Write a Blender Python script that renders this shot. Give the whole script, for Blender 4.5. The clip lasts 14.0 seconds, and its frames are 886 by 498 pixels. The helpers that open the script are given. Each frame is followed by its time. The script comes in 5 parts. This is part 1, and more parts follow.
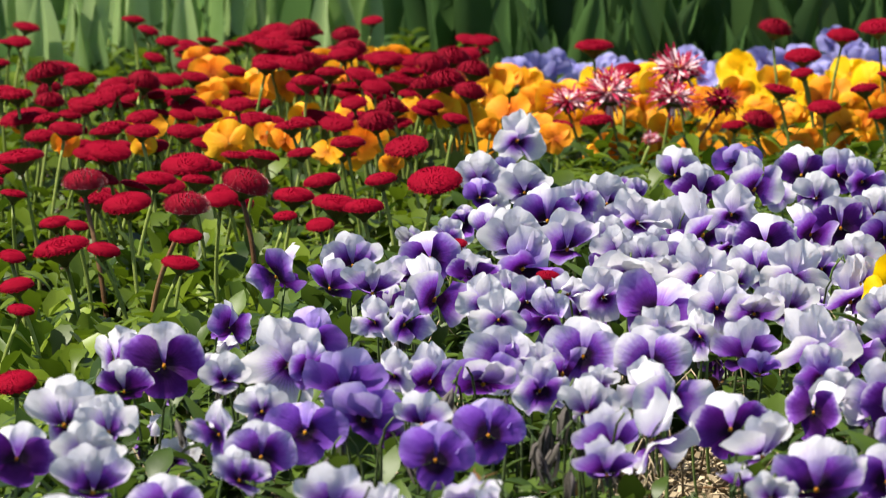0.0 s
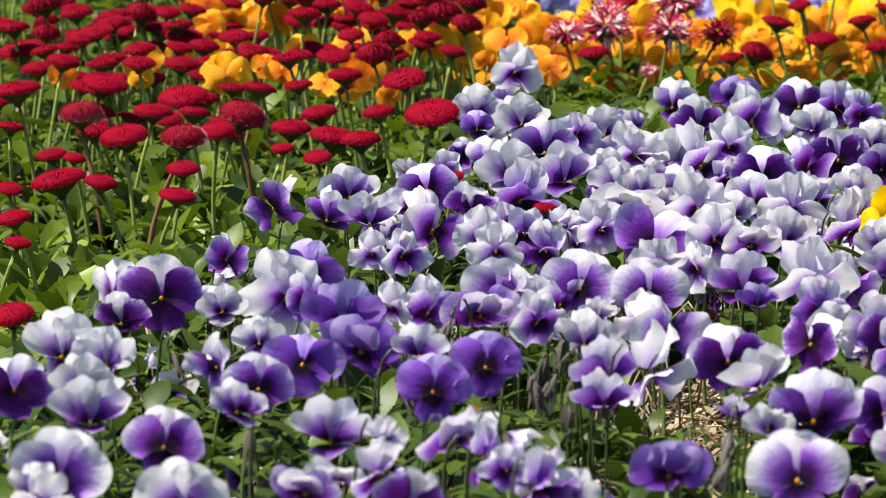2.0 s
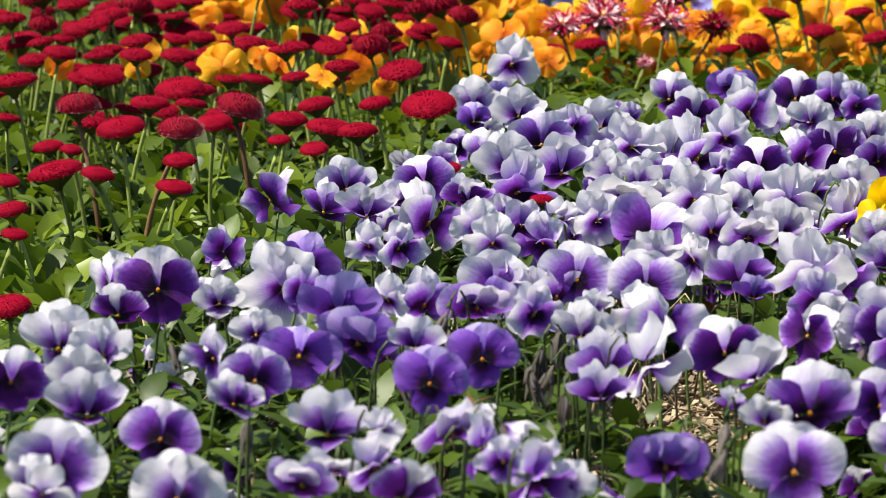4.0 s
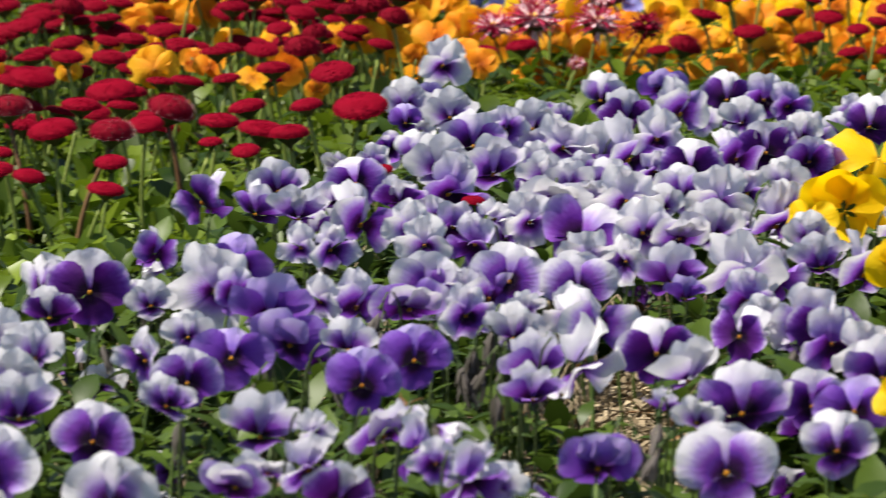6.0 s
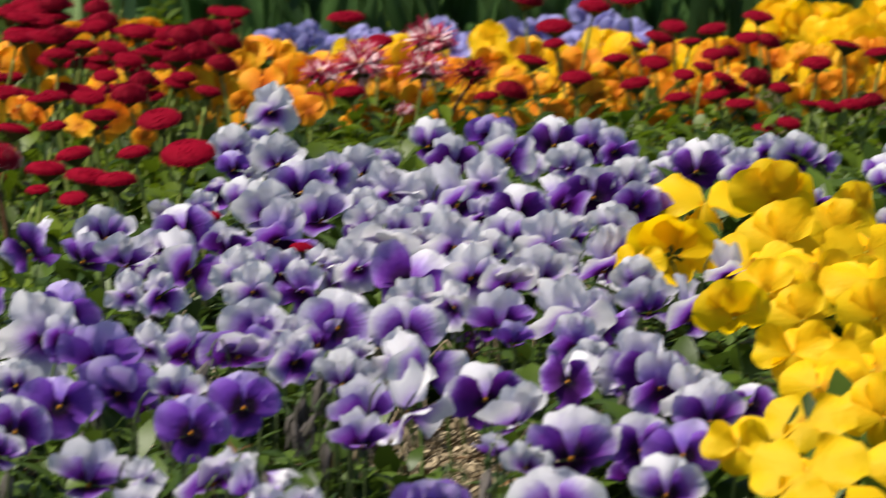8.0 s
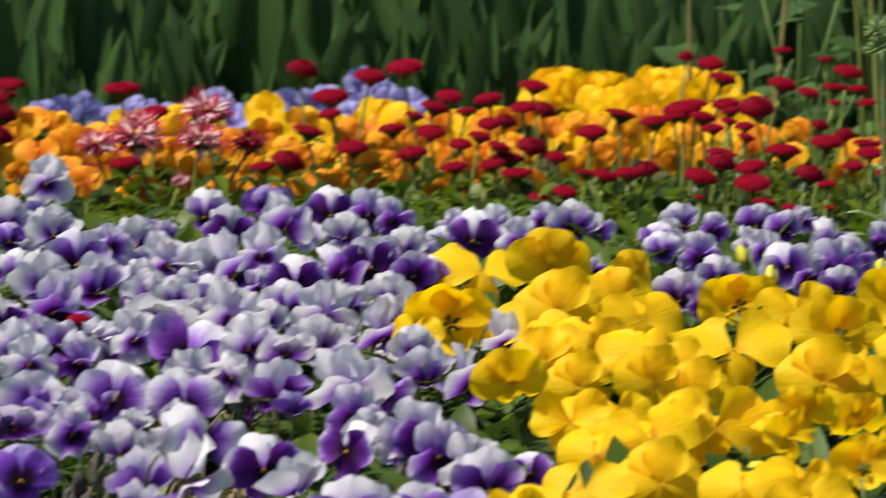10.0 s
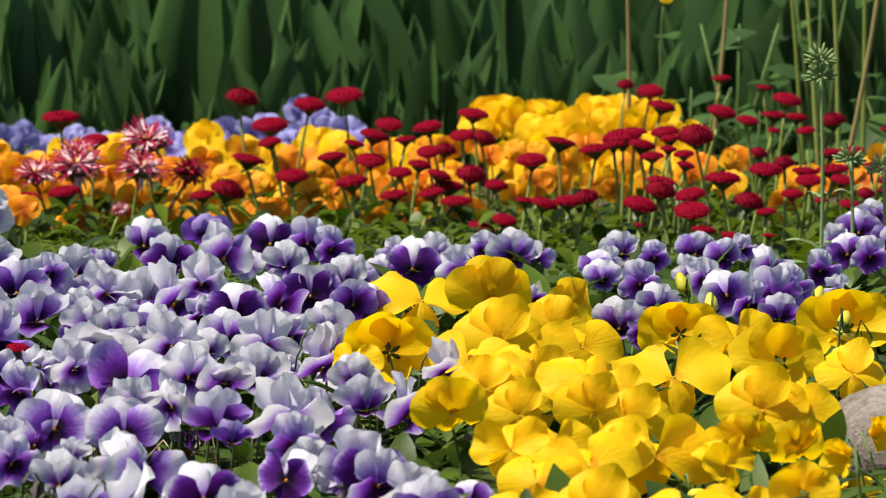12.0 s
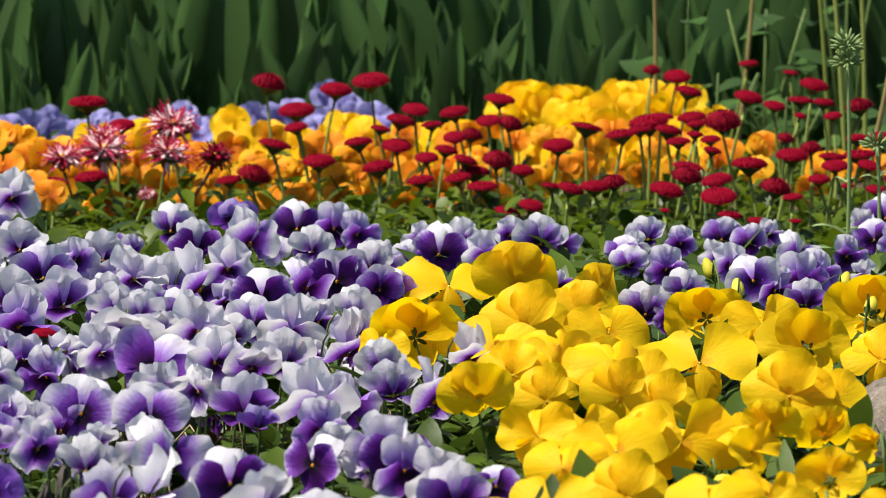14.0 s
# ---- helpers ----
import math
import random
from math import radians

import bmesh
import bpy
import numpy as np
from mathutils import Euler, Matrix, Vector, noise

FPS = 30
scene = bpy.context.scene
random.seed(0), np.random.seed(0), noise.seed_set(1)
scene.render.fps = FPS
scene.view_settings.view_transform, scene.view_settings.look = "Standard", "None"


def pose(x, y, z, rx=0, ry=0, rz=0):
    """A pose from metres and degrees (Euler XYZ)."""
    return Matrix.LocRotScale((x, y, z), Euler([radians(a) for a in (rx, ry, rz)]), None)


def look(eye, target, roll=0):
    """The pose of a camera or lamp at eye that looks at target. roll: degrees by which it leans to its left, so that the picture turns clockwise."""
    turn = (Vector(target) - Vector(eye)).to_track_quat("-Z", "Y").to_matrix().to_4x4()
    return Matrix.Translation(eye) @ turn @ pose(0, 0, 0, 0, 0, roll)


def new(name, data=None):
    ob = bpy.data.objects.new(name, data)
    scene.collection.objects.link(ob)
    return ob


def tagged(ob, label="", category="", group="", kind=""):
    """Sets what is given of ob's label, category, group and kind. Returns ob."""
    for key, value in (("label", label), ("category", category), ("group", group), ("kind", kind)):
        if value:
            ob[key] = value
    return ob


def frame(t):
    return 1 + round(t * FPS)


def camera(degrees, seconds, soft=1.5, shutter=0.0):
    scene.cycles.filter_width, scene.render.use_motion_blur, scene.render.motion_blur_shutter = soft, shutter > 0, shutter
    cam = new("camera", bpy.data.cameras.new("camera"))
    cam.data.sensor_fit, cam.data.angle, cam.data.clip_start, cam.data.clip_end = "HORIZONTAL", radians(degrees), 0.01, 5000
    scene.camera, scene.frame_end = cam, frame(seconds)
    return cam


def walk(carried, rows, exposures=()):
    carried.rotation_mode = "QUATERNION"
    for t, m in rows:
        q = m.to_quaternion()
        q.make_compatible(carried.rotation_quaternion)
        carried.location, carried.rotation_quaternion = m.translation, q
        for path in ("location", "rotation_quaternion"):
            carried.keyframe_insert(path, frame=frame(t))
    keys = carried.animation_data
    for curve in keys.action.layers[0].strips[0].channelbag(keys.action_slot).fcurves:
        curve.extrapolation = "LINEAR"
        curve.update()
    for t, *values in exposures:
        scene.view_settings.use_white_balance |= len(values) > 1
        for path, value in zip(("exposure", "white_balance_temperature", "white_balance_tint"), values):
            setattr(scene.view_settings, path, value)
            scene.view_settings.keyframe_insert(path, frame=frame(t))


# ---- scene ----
# ---- camera ----
cam = camera(12.0, 14.0, soft=1.0, shutter=1.5)
cam.data.dof.use_dof = True
cam.data.dof.focus_distance = 4.2
cam.data.dof.aperture_fstop = 21.0
EYE = (0.0, 0.0, 0.72)
# seconds, tilt and turn in degrees: the camera turns where it stands
TURNS = [
    (0, 82.806, 3.829),
    (0.5, 82.614, 3.806),
    (1, 82.276, 3.798),
    (1.5, 82.007, 3.798),
    (2, 81.885, 3.791),
    (2.2, 81.862, 3.791),
    (4.3, 81.769, 3.721),
    (4.5, 81.769, 3.597),
    (5, 81.754, 3.325),
    (5.5, 81.754, 3.185),
    (6, 81.793, 2.813),
    (6.5, 81.831, 2.324),
    (7, 81.954, 1.797),
    (7.5, 82.123, 1.153),
    (8, 82.423, 0.457),
    (8.5, 82.684, -0.208),
    (9, 82.930, -1.144),
    (9.2, 83.014, -1.453),
    (11.3, 83.775, -3.571),
    (11.5, 83.782, -3.548),
    (12, 83.759, -3.417),
    (12.5, 83.713, -3.325),
    (13, 83.675, -3.264),
    (13.5, 83.583, -3.126),
    (14, 83.559, -3.056),
]
# the exposure drifts a little
STOPS = [(0, 1.07), (2.2, 1.05), (5.0, 0.98), (6.0, 0.81), (7.0, 0.65), (9.0, 0.54), (11.5, 0.72), (14.0, 0.76)]
walk(cam, [(t, pose(*EYE, tilt, 0, turn)) for t, tilt, turn in TURNS], STOPS)

# ---- light ----
SUN_HEIGHT, SUN_TURN = 62.0, -108.0
world = bpy.data.worlds.new("sky")
scene.world = world
world.use_nodes = True
sky = world.node_tree.nodes.new("ShaderNodeTexSky")
sky.sky_type, sky.sun_disc = "NISHITA", False
sky.sun_elevation, sky.sun_rotation = radians(SUN_HEIGHT), radians(SUN_TURN)
background = world.node_tree.nodes["Background"]
background.inputs["Strength"].default_value = 0.072
world.node_tree.links.new(sky.outputs["Color"], background.inputs["Color"])
sun = new("sun", bpy.data.lights.new("sun", "SUN"))
sun.data.energy, sun.data.angle, sun.data.color = 5.0, radians(1.0), (1.0, 0.94, 0.83)
# SUN_TURN: degrees clockwise from the way the camera looks (y)
sun_way = Vector((math.sin(radians(SUN_TURN)) * math.cos(radians(SUN_HEIGHT)),
                  math.cos(radians(SUN_TURN)) * math.cos(radians(SUN_HEIGHT)), math.sin(radians(SUN_HEIGHT))))
sun.matrix_world = look(sun_way * 20, (0, 0, 0))

# ---- materials ----
def material(name):
    m = bpy.data.materials.new(name)
    m.use_nodes = True
    nodes, links = m.node_tree.nodes, m.node_tree.links
    return m, nodes, links, nodes["Principled BSDF"], nodes["Material Output"]


def add(nodes, kind, **values):
    n = nodes.new(kind)
    for key, v in values.items():
        n.inputs[key.replace("_", " ")].default_value = v
    return n


def ramp(nodes, stops):
    r = nodes.new("ShaderNodeValToRGB")
    e = r.color_ramp.elements
    e[1].position, e[1].color = stops[-1][0], (*stops[-1][1], 1)
    e[0].position, e[0].color = stops[0][0], (*stops[0][1], 1)
    for at, c in stops[1:-1]:
        e.new(at).color = (*c, 1)
    return r


def math_node(nodes, links, op, a, b=None, c=None):
    n = nodes.new("ShaderNodeMath")
    n.operation = op
    for i, v in enumerate((a, b, c)):
        if v is None:
            continue
        if isinstance(v, (int, float)):
            n.inputs[i].default_value = v
        else:
            links.new(v, n.inputs[i])
    return n.outputs[0]


def thin(m, nodes, links, shader, out, colour, share):
    """Light shines through a thin leaf or petal."""
    t = nodes.new("ShaderNodeBsdfTranslucent")
    links.new(colour, t.inputs["Color"])
    mix = add(nodes, "ShaderNodeMixShader", Fac=share)
    links.new(shader.outputs[0], mix.inputs[1])
    links.new(t.outputs[0], mix.inputs[2])
    links.new(mix.outputs[0], out.inputs["Surface"])


def petal_material(name, stops, vein=(0.018, 0.002, 0.035), veined=0.0, share=0.42, wash=0.2, rough=0.62, creased=0.5):
    """Colour runs out from the flower's heart, with fine veins along the petal and uneven washes."""
    m, nodes, links, shader, out = material(name)
    co = nodes.new("ShaderNodeTexCoord")
    xyz = nodes.new("ShaderNodeSeparateXYZ")
    links.new(co.outputs["Object"], xyz.inputs[0])
    x, y = xyz.outputs["X"], xyz.outputs["Y"]
    info = nodes.new("ShaderNodeObjectInfo")
    shift = nodes.new("ShaderNodeVectorMath")
    shift.operation = "ADD"
    links.new(co.outputs["Object"], shift.inputs[0])
    links.new(info.outputs["Random"], shift.inputs[1])
    noise_ = add(nodes, "ShaderNodeTexNoise", Scale=5.0, Detail=3.0, Roughness=0.6)
    links.new(shift.outputs[0], noise_.inputs["Vector"])
    length = nodes.new("ShaderNodeVectorMath")
    length.operation = "LENGTH"
    links.new(co.outputs["Object"], length.inputs[0])
    r = length.outputs["Value"]
    angle = math_node(nodes, links, "ARCTAN2", y, x)
    streak = math_node(nodes, links, "SINE", math_node(nodes, links, "MULTIPLY_ADD", angle, 37.0, math_node(nodes, links, "MULTIPLY", noise_.outputs["Fac"], 6.0)))
    wander = math_node(nodes, links, "MULTIPLY_ADD", math_node(nodes, links, "SUBTRACT", noise_.outputs["Fac"], 0.5), wash, r)
    wander = math_node(nodes, links, "MULTIPLY_ADD", streak, 0.009, wander)
    wander = math_node(nodes, links, "MULTIPLY_ADD", math_node(nodes, links, "SUBTRACT", info.outputs["Random"], 0.5), wash * 0.35, wander)
    col = ramp(nodes, stops)
    links.new(math_node(nodes, links, "MULTIPLY", wander, 1.85), col.inputs[0])
    colour = col.outputs[0]
    if veined:
        mix = nodes.new("ShaderNodeMix")
        mix.data_type = "RGBA"
        near = math_node(nodes, links, "SUBTRACT", 1.0, math_node(nodes, links, "MULTIPLY", r, 2.9))
        links.new(math_node(nodes, links, "MULTIPLY", math_node(nodes, links, "MAXIMUM", near, 0.0),
                            math_node(nodes, links, "MULTIPLY", math_node(nodes, links, "GREATER_THAN", streak, 0.55), veined)), mix.inputs[0])
        links.new(colour, mix.inputs[6])
        mix.inputs[7].default_value = (*vein, 1)
        colour = mix.outputs[2]
    links.new(colour, shader.inputs["Base Color"])
    shader.inputs["Roughness"].default_value = rough
    shader.inputs["Specular IOR Level"].default_value = 0.25
    polar = nodes.new("ShaderNodeCombineXYZ")
    links.new(math_node(nodes, links, "MULTIPLY", angle, 2.6), polar.inputs["X"])
    links.new(math_node(nodes, links, "MULTIPLY", r, 2.2), polar.inputs["Y"])
    links.new(info.outputs["Random"], polar.inputs["Z"])
    crease = add(nodes, "ShaderNodeTexNoise", Scale=2.6, Detail=3.0, Roughness=0.55)
    links.new(polar.outputs[0], crease.inputs["Vector"])
    bump = add(nodes, "ShaderNodeBump", Strength=0.34, Distance=0.004)
    links.new(math_node(nodes, links, "MULTIPLY_ADD", streak, 0.02, math_node(nodes, links, "MULTIPLY_ADD", crease.outputs["Fac"], creased, noise_.outputs["Fac"])), bump.inputs["Height"])
    links.new(bump.outputs[0], shader.inputs["Normal"])
    thin(m, nodes, links, shader, out, colour, share)
    return m


def plant_material(name, low, high, share=0.3, rough=0.55, scale=30.0, island=True, gloss=0.2):
    """Leaves and stems: each leaf has its own green, with blotches."""
    m, nodes, links, shader, out = material(name)
    co = nodes.new("ShaderNodeTexCoord")
    if island:
        own = nodes.new("ShaderNodeNewGeometry").outputs["Random Per Island"]
    else:
        own = nodes.new("ShaderNodeObjectInfo").outputs["Random"]
    n = add(nodes, "ShaderNodeTexNoise", Scale=scale, Detail=4.0)
    links.new(co.outputs["Object"], n.inputs["Vector"])
    col = ramp(nodes, [(0.1, low), (0.9, high)])
    links.new(math_node(nodes, links, "MULTIPLY_ADD", own, 0.65, math_node(nodes, links, "MULTIPLY", n.outputs["Fac"], 0.4)), col.inputs[0])
    links.new(col.outputs[0], shader.inputs["Base Color"])
    shader.inputs["Roughness"].default_value = rough
    shader.inputs["Specular IOR Level"].default_value = gloss
    bump = add(nodes, "ShaderNodeBump", Strength=0.3, Distance=0.002)
    links.new(n.outputs["Fac"], bump.inputs["Height"])
    links.new(bump.outputs[0], shader.inputs["Normal"])
    if share:
        thin(m, nodes, links, shader, out, col.outputs[0], share)
    return m


def rough_material(name, stops, scale, fine, rough=0.9, bump_by=0.6, deep=0.01):
    """Soil, stone, chips: two scales of spots and relief."""
    m, nodes, links, shader, out = material(name)
    co = nodes.new("ShaderNodeTexCoord")
    a = add(nodes, "ShaderNodeTexNoise", Scale=scale, Detail=6.0, Roughness=0.65)
    b = add(nodes, "ShaderNodeTexNoise", Scale=fine, Detail=5.0, Roughness=0.7)
    own = nodes.new("ShaderNodeNewGeometry").outputs["Random Per Island"]
    for n in (a, b):
        links.new(co.outputs["Object"], n.inputs["Vector"])
    mixed = math_node(nodes, links, "MULTIPLY_ADD", a.outputs["Fac"], 0.5, math_node(nodes, links, "MULTIPLY", b.outputs["Fac"], 0.4))
    col = ramp(nodes, stops)
    links.new(math_node(nodes, links, "MULTIPLY_ADD", own, 0.2, mixed), col.inputs[0])
    links.new(col.outputs[0], shader.inputs["Base Color"])
    shader.inputs["Roughness"].default_value = rough
    bump = add(nodes, "ShaderNodeBump", Strength=bump_by, Distance=deep)
    links.new(mixed, bump.inputs["Height"])
    links.new(bump.outputs[0], shader.inputs["Normal"])
    return m


WHITE, MILK = (0.74, 0.72, 0.765), (0.61, 0.545, 0.71)
LILAC, PURPLE, DEEP, INK = (0.42, 0.29, 0.67), (0.24, 0.063, 0.455), (0.068, 0.006, 0.125), (0.012, 0.001, 0.016)
# by colouring: the three lower petals, then the two upper ones
VIOLA_LOW = [
    petal_material("viola_deep", [(0.20, INK), (0.36, DEEP), (0.58, (0.085, 0.009, 0.17)), (0.76, (0.135, 0.026, 0.29)), (0.89, (0.28, 0.12, 0.52)), (1.0, MILK)], veined=0.9),
    petal_material("viola_purple", [(0.20, INK), (0.34, DEEP), (0.45, (0.12, 0.016, 0.28)), (0.62, PURPLE), (0.76, (0.33, 0.18, 0.60)), (0.87, LILAC), (0.97, MILK)], veined=0.9),
    petal_material("viola_lilac", [(0.17, INK), (0.27, DEEP), (0.36, (0.13, 0.03, 0.34)), (0.48, PURPLE), (0.65, LILAC), (0.79, MILK), (0.90, WHITE)], veined=0.9),
    petal_material("viola_pale", [(0.09, INK), (0.17, DEEP), (0.28, PURPLE), (0.43, LILAC), (0.58, MILK), (0.74, WHITE)], veined=0.8),
    petal_material("viola_violet", [(0.22, INK), (0.29, DEEP), (0.37, (0.10, 0.018, 0.27)), (0.52, (0.175, 0.046, 0.42)), (0.76, (0.23, 0.085, 0.49)), (0.97, (0.32, 0.19, 0.60))], veined=0.9),
]
VIOLA_TOP = [
    petal_material("viola_deep_top", [(0.14, PURPLE), (0.34, LILAC), (0.50, MILK), (0.66, WHITE)]),
    petal_material("viola_purple_top", [(0.12, (0.17, 0.055, 0.42)), (0.30, PURPLE), (0.50, LILAC), (0.70, MILK), (0.88, WHITE)]),
    petal_material("viola_lilac_top", [(0.14, PURPLE), (0.36, LILAC), (0.54, MILK), (0.72, WHITE)]),
    petal_material("viola_pale_top", [(0.16, LILAC), (0.38, MILK), (0.58, WHITE), (0.9, (0.77, 0.755, 0.775))]),
    petal_material("viola_violet_top", [(0.12, PURPLE), (0.40, (0.23, 0.12, 0.55)), (0.66, LILAC), (0.95, (0.52, 0.44, 0.73))]),
]
YELLOW = petal_material("pansy_yellow", [(0.03, (0.8, 0.40, 0.0)), (0.12, (0.92, 0.59, 0.002)), (0.9, (0.94, 0.615, 0.003))], share=0.52, wash=0.3, rough=0.6, creased=0.45)
ORANGE = petal_material("pansy_orange", [(0.05, (0.55, 0.1, 0.0)), (0.35, (0.84, 0.24, 0.004)), (0.9, (0.88, 0.37, 0.012))], (0.2, 0.03, 0.0), 0.6, 0.4, 0.4)
AMBER = petal_material("pansy_amber", [(0.05, (0.6, 0.18, 0.0)), (0.35, (0.84, 0.34, 0.004)), (0.9, (0.88, 0.46, 0.01))], (0.2, 0.03, 0.0), 0.5, 0.4, 0.4)
BLUE = petal_material("pansy_lavender", [(0.05, (0.14, 0.1, 0.34)), (0.35, (0.23, 0.21, 0.50)), (0.9, (0.33, 0.32, 0.60))], share=0.35)
EYE_MAT = plant_material("viola_eye", (0.26, 0.08, 0.0), (0.52, 0.23, 0.01), 0.0, 0.5, 400.0, False)
RED = plant_material("daisy_red", (0.135, 0.0006, 0.009), (0.285, 0.0016, 0.018), 0.3, 0.75, 25.0, True, 0.06)
MAROON = plant_material("daisy_maroon", (0.06, 0.001, 0.006), (0.22, 0.003, 0.016), 0.2, 0.75, 25.0, True, 0.06)
TIP = plant_material("daisy_tip", (0.72, 0.42, 0.46), (0.86, 0.76, 0.74), 0.2, 0.5, 25.0)
PINK = plant_material("daisy_pink", (0.24, 0.003, 0.028), (0.50, 0.02, 0.08), 0.3, 0.5, 12.0)
GOLD = plant_material("daisy_gold", (0.65, 0.3, 0.01), (0.85, 0.6, 0.05), 0.0, 0.6, 60.0)
CUP_MAT = plant_material("daisy_cup", (0.028, 0.036, 0.014), (0.08, 0.088, 0.034), 0.1, 0.6, 40.0, False)
CALYX = plant_material("calyx_green", (0.025, 0.05, 0.010), (0.07, 0.115, 0.025), 0.15, 0.5, 40.0, False)
STEM = plant_material("stem_green", (0.06, 0.11, 0.025), (0.15, 0.215, 0.06), 0.2, 0.45, 60.0, False)
STEM_DARK = plant_material("stem_dark", (0.03, 0.045, 0.014), (0.085, 0.115, 0.04), 0.1, 0.5, 60.0, False)
STEM_PALE = plant_material("stem_pale", (0.16, 0.21, 0.035), (0.33, 0.39, 0.10), 0.3, 0.5, 60.0, False)
STEM_RED = plant_material("stem_reddish", (0.10, 0.045, 0.022), (0.19, 0.11, 0.05), 0.0, 0.5, 60.0, False)
LEAF_VIOLA = plant_material("leaf_viola", (0.012, 0.03, 0.004), (0.082, 0.13, 0.015), 0.3, 0.42)
LEAF_DAISY = plant_material("leaf_daisy", (0.008, 0.028, 0.002), (0.115, 0.168, 0.007), 0.4, 0.42, gloss=0.28)
LEAF_DAISY_ONE = plant_material("leaf_daisy_single", (0.045, 0.095, 0.007), (0.235, 0.31, 0.03), 0.4, 0.4, 30.0, False, 0.35)
LEAF_TULIP = plant_material("leaf_tulip", (0.058, 0.122, 0.034), (0.084, 0.16, 0.047), 0.62, 0.45, 8.0, False, 0.32)
# back leaves in the sun: the light is put into this paler green
LEAF_SUNLIT = plant_material("leaf_sunlit", (0.14, 0.26, 0.05), (0.46, 0.58, 0.27), 0.5, 0.4, 8.0, False)
LEAF_GREY = plant_material("leaf_grey_green", (0.17, 0.26, 0.08), (0.37, 0.47, 0.22), 0.3, 0.6, 30.0, False)
CANE = plant_material("cane", (0.15, 0.12, 0.04), (0.25, 0.20, 0.075), 0.0, 0.7, 40.0, False)
STRAW = plant_material("dry_straw", (0.10, 0.07, 0.035), (0.50, 0.40, 0.26), 0.15, 0.8, 60.0)
DRY = plant_material("dry_leaf", (0.20, 0.09, 0.03), (0.45, 0.25, 0.11), 0.25, 0.75, 40.0, False)
WILT = plant_material("wilted_petal", (0.045, 0.042, 0.026), (0.17, 0.145, 0.135), 0.3, 0.6, 40.0, False)
SOIL = rough_material("soil", [(0.25, (0.03, 0.02, 0.012)), (0.5, (0.10, 0.065, 0.035)), (0.75, (0.24, 0.17, 0.10))], 6.0, 90.0, 0.95, 0.9, 0.02)
STONE = rough_material("stone", [(0.3, (0.04, 0.03, 0.02)), (0.48, (0.20, 0.165, 0.13)), (0.62, (0.36, 0.31, 0.27)), (0.8, (0.46, 0.42, 0.37))], 14.0, 120.0, 0.9, 1.0, 0.02)


# ---- helpers for things ----
rng = random.Random(7)


def mesh_of(name, verts, faces, mats, index=None, smooth=True):
    me = bpy.data.meshes.new(name)
    me.from_pydata(verts, [], faces)
    for m in mats:
        me.materials.append(m)
    if index:
        me.polygons.foreach_set("material_index", index)
    if smooth:
        me.polygons.foreach_set("use_smooth", [True] * len(faces))
    me.update()
    return me


def piece(name, me, parent, m=None, label=""):
    """One mesh object under a thing or a part."""
    ob = new(name, me)
    ob.parent = parent
    if m is not None:
        ob.matrix_basis = m
    if label:
        ob["label"] = label
    return ob


def thing(name, m, label, category, group="", me=None):
    ob = new(name, me)
    ob.matrix_basis = m
    if me is None:
        ob.empty_display_size = 0.01
    return tagged(ob, label, category, group)


def petal_mesh(name, mat, turn, half, length, hinge, bend, fold, ruffle, lift, seed, notch=0.0, fine=True):
    """A petal of a flower about one unit wide that faces +z, with its heart at the origin. hinge: degrees by which it leans
    forward at its foot, bend: how far it goes on curving (1 is a full turn), fold: its sides come forward."""
    r = random.Random(seed)
    p1, p2, k = r.uniform(0, 6), r.uniform(0, 6), r.uniform(1.8, 2.8)
    roll, skew = r.uniform(-0.5, 0.8), r.uniform(-1.0, 1.0) * ruffle * 2.6
    verts, faces = [], []
    ni, nj = (9, 16) if fine else (5, 8)
    curve = bend * 2 * math.pi / length
    for i in range(ni + 1):
        u = i / ni
        for j in range(nj + 1):
            v = 2 * j / nj - 1
            edge = (1 - 0.42 * abs(v) ** 2.6) * (1 - notch * math.exp(-(v / 0.22) ** 2)) * (1 + 0.035 * math.sin(5 * v + p1) + 0.011 * math.sin(13 * v + p2))
            s = length * edge * (0.04 + 0.96 * u)
            a = turn + half * v * (0.86 + 0.14 * math.sqrt(u))
            lean = radians(hinge) + curve * s / 2
            rad = s * math.cos(lean)
            z = s * math.sin(lean) + lift + fold * length * v * v * u
            # soft waves, a rim that rolls over, one side higher than the other
            z += ruffle * (1.2 * u * u * math.sin(k * 1.1 * v + p1) + 1.2 * u ** 4 * math.sin(k * 2.9 * v + p2) + 0.4 * u ** 6 * math.sin(k * 6.3 * v - p1))
            z += skew * u * v * length + roll * length * max(0.0, u - 0.5) ** 2 * (0.6 + 0.4 * math.sin(1.7 * v + p2))
            verts.append((rad * math.cos(a), rad * math.sin(a), z))
    for i in range(ni):
        for j in range(nj):
            q = i * (nj + 1) + j
            faces.append((q, q + 1, q + nj + 2, q + nj + 1))
    return mesh_of(name, verts, faces, [mat])


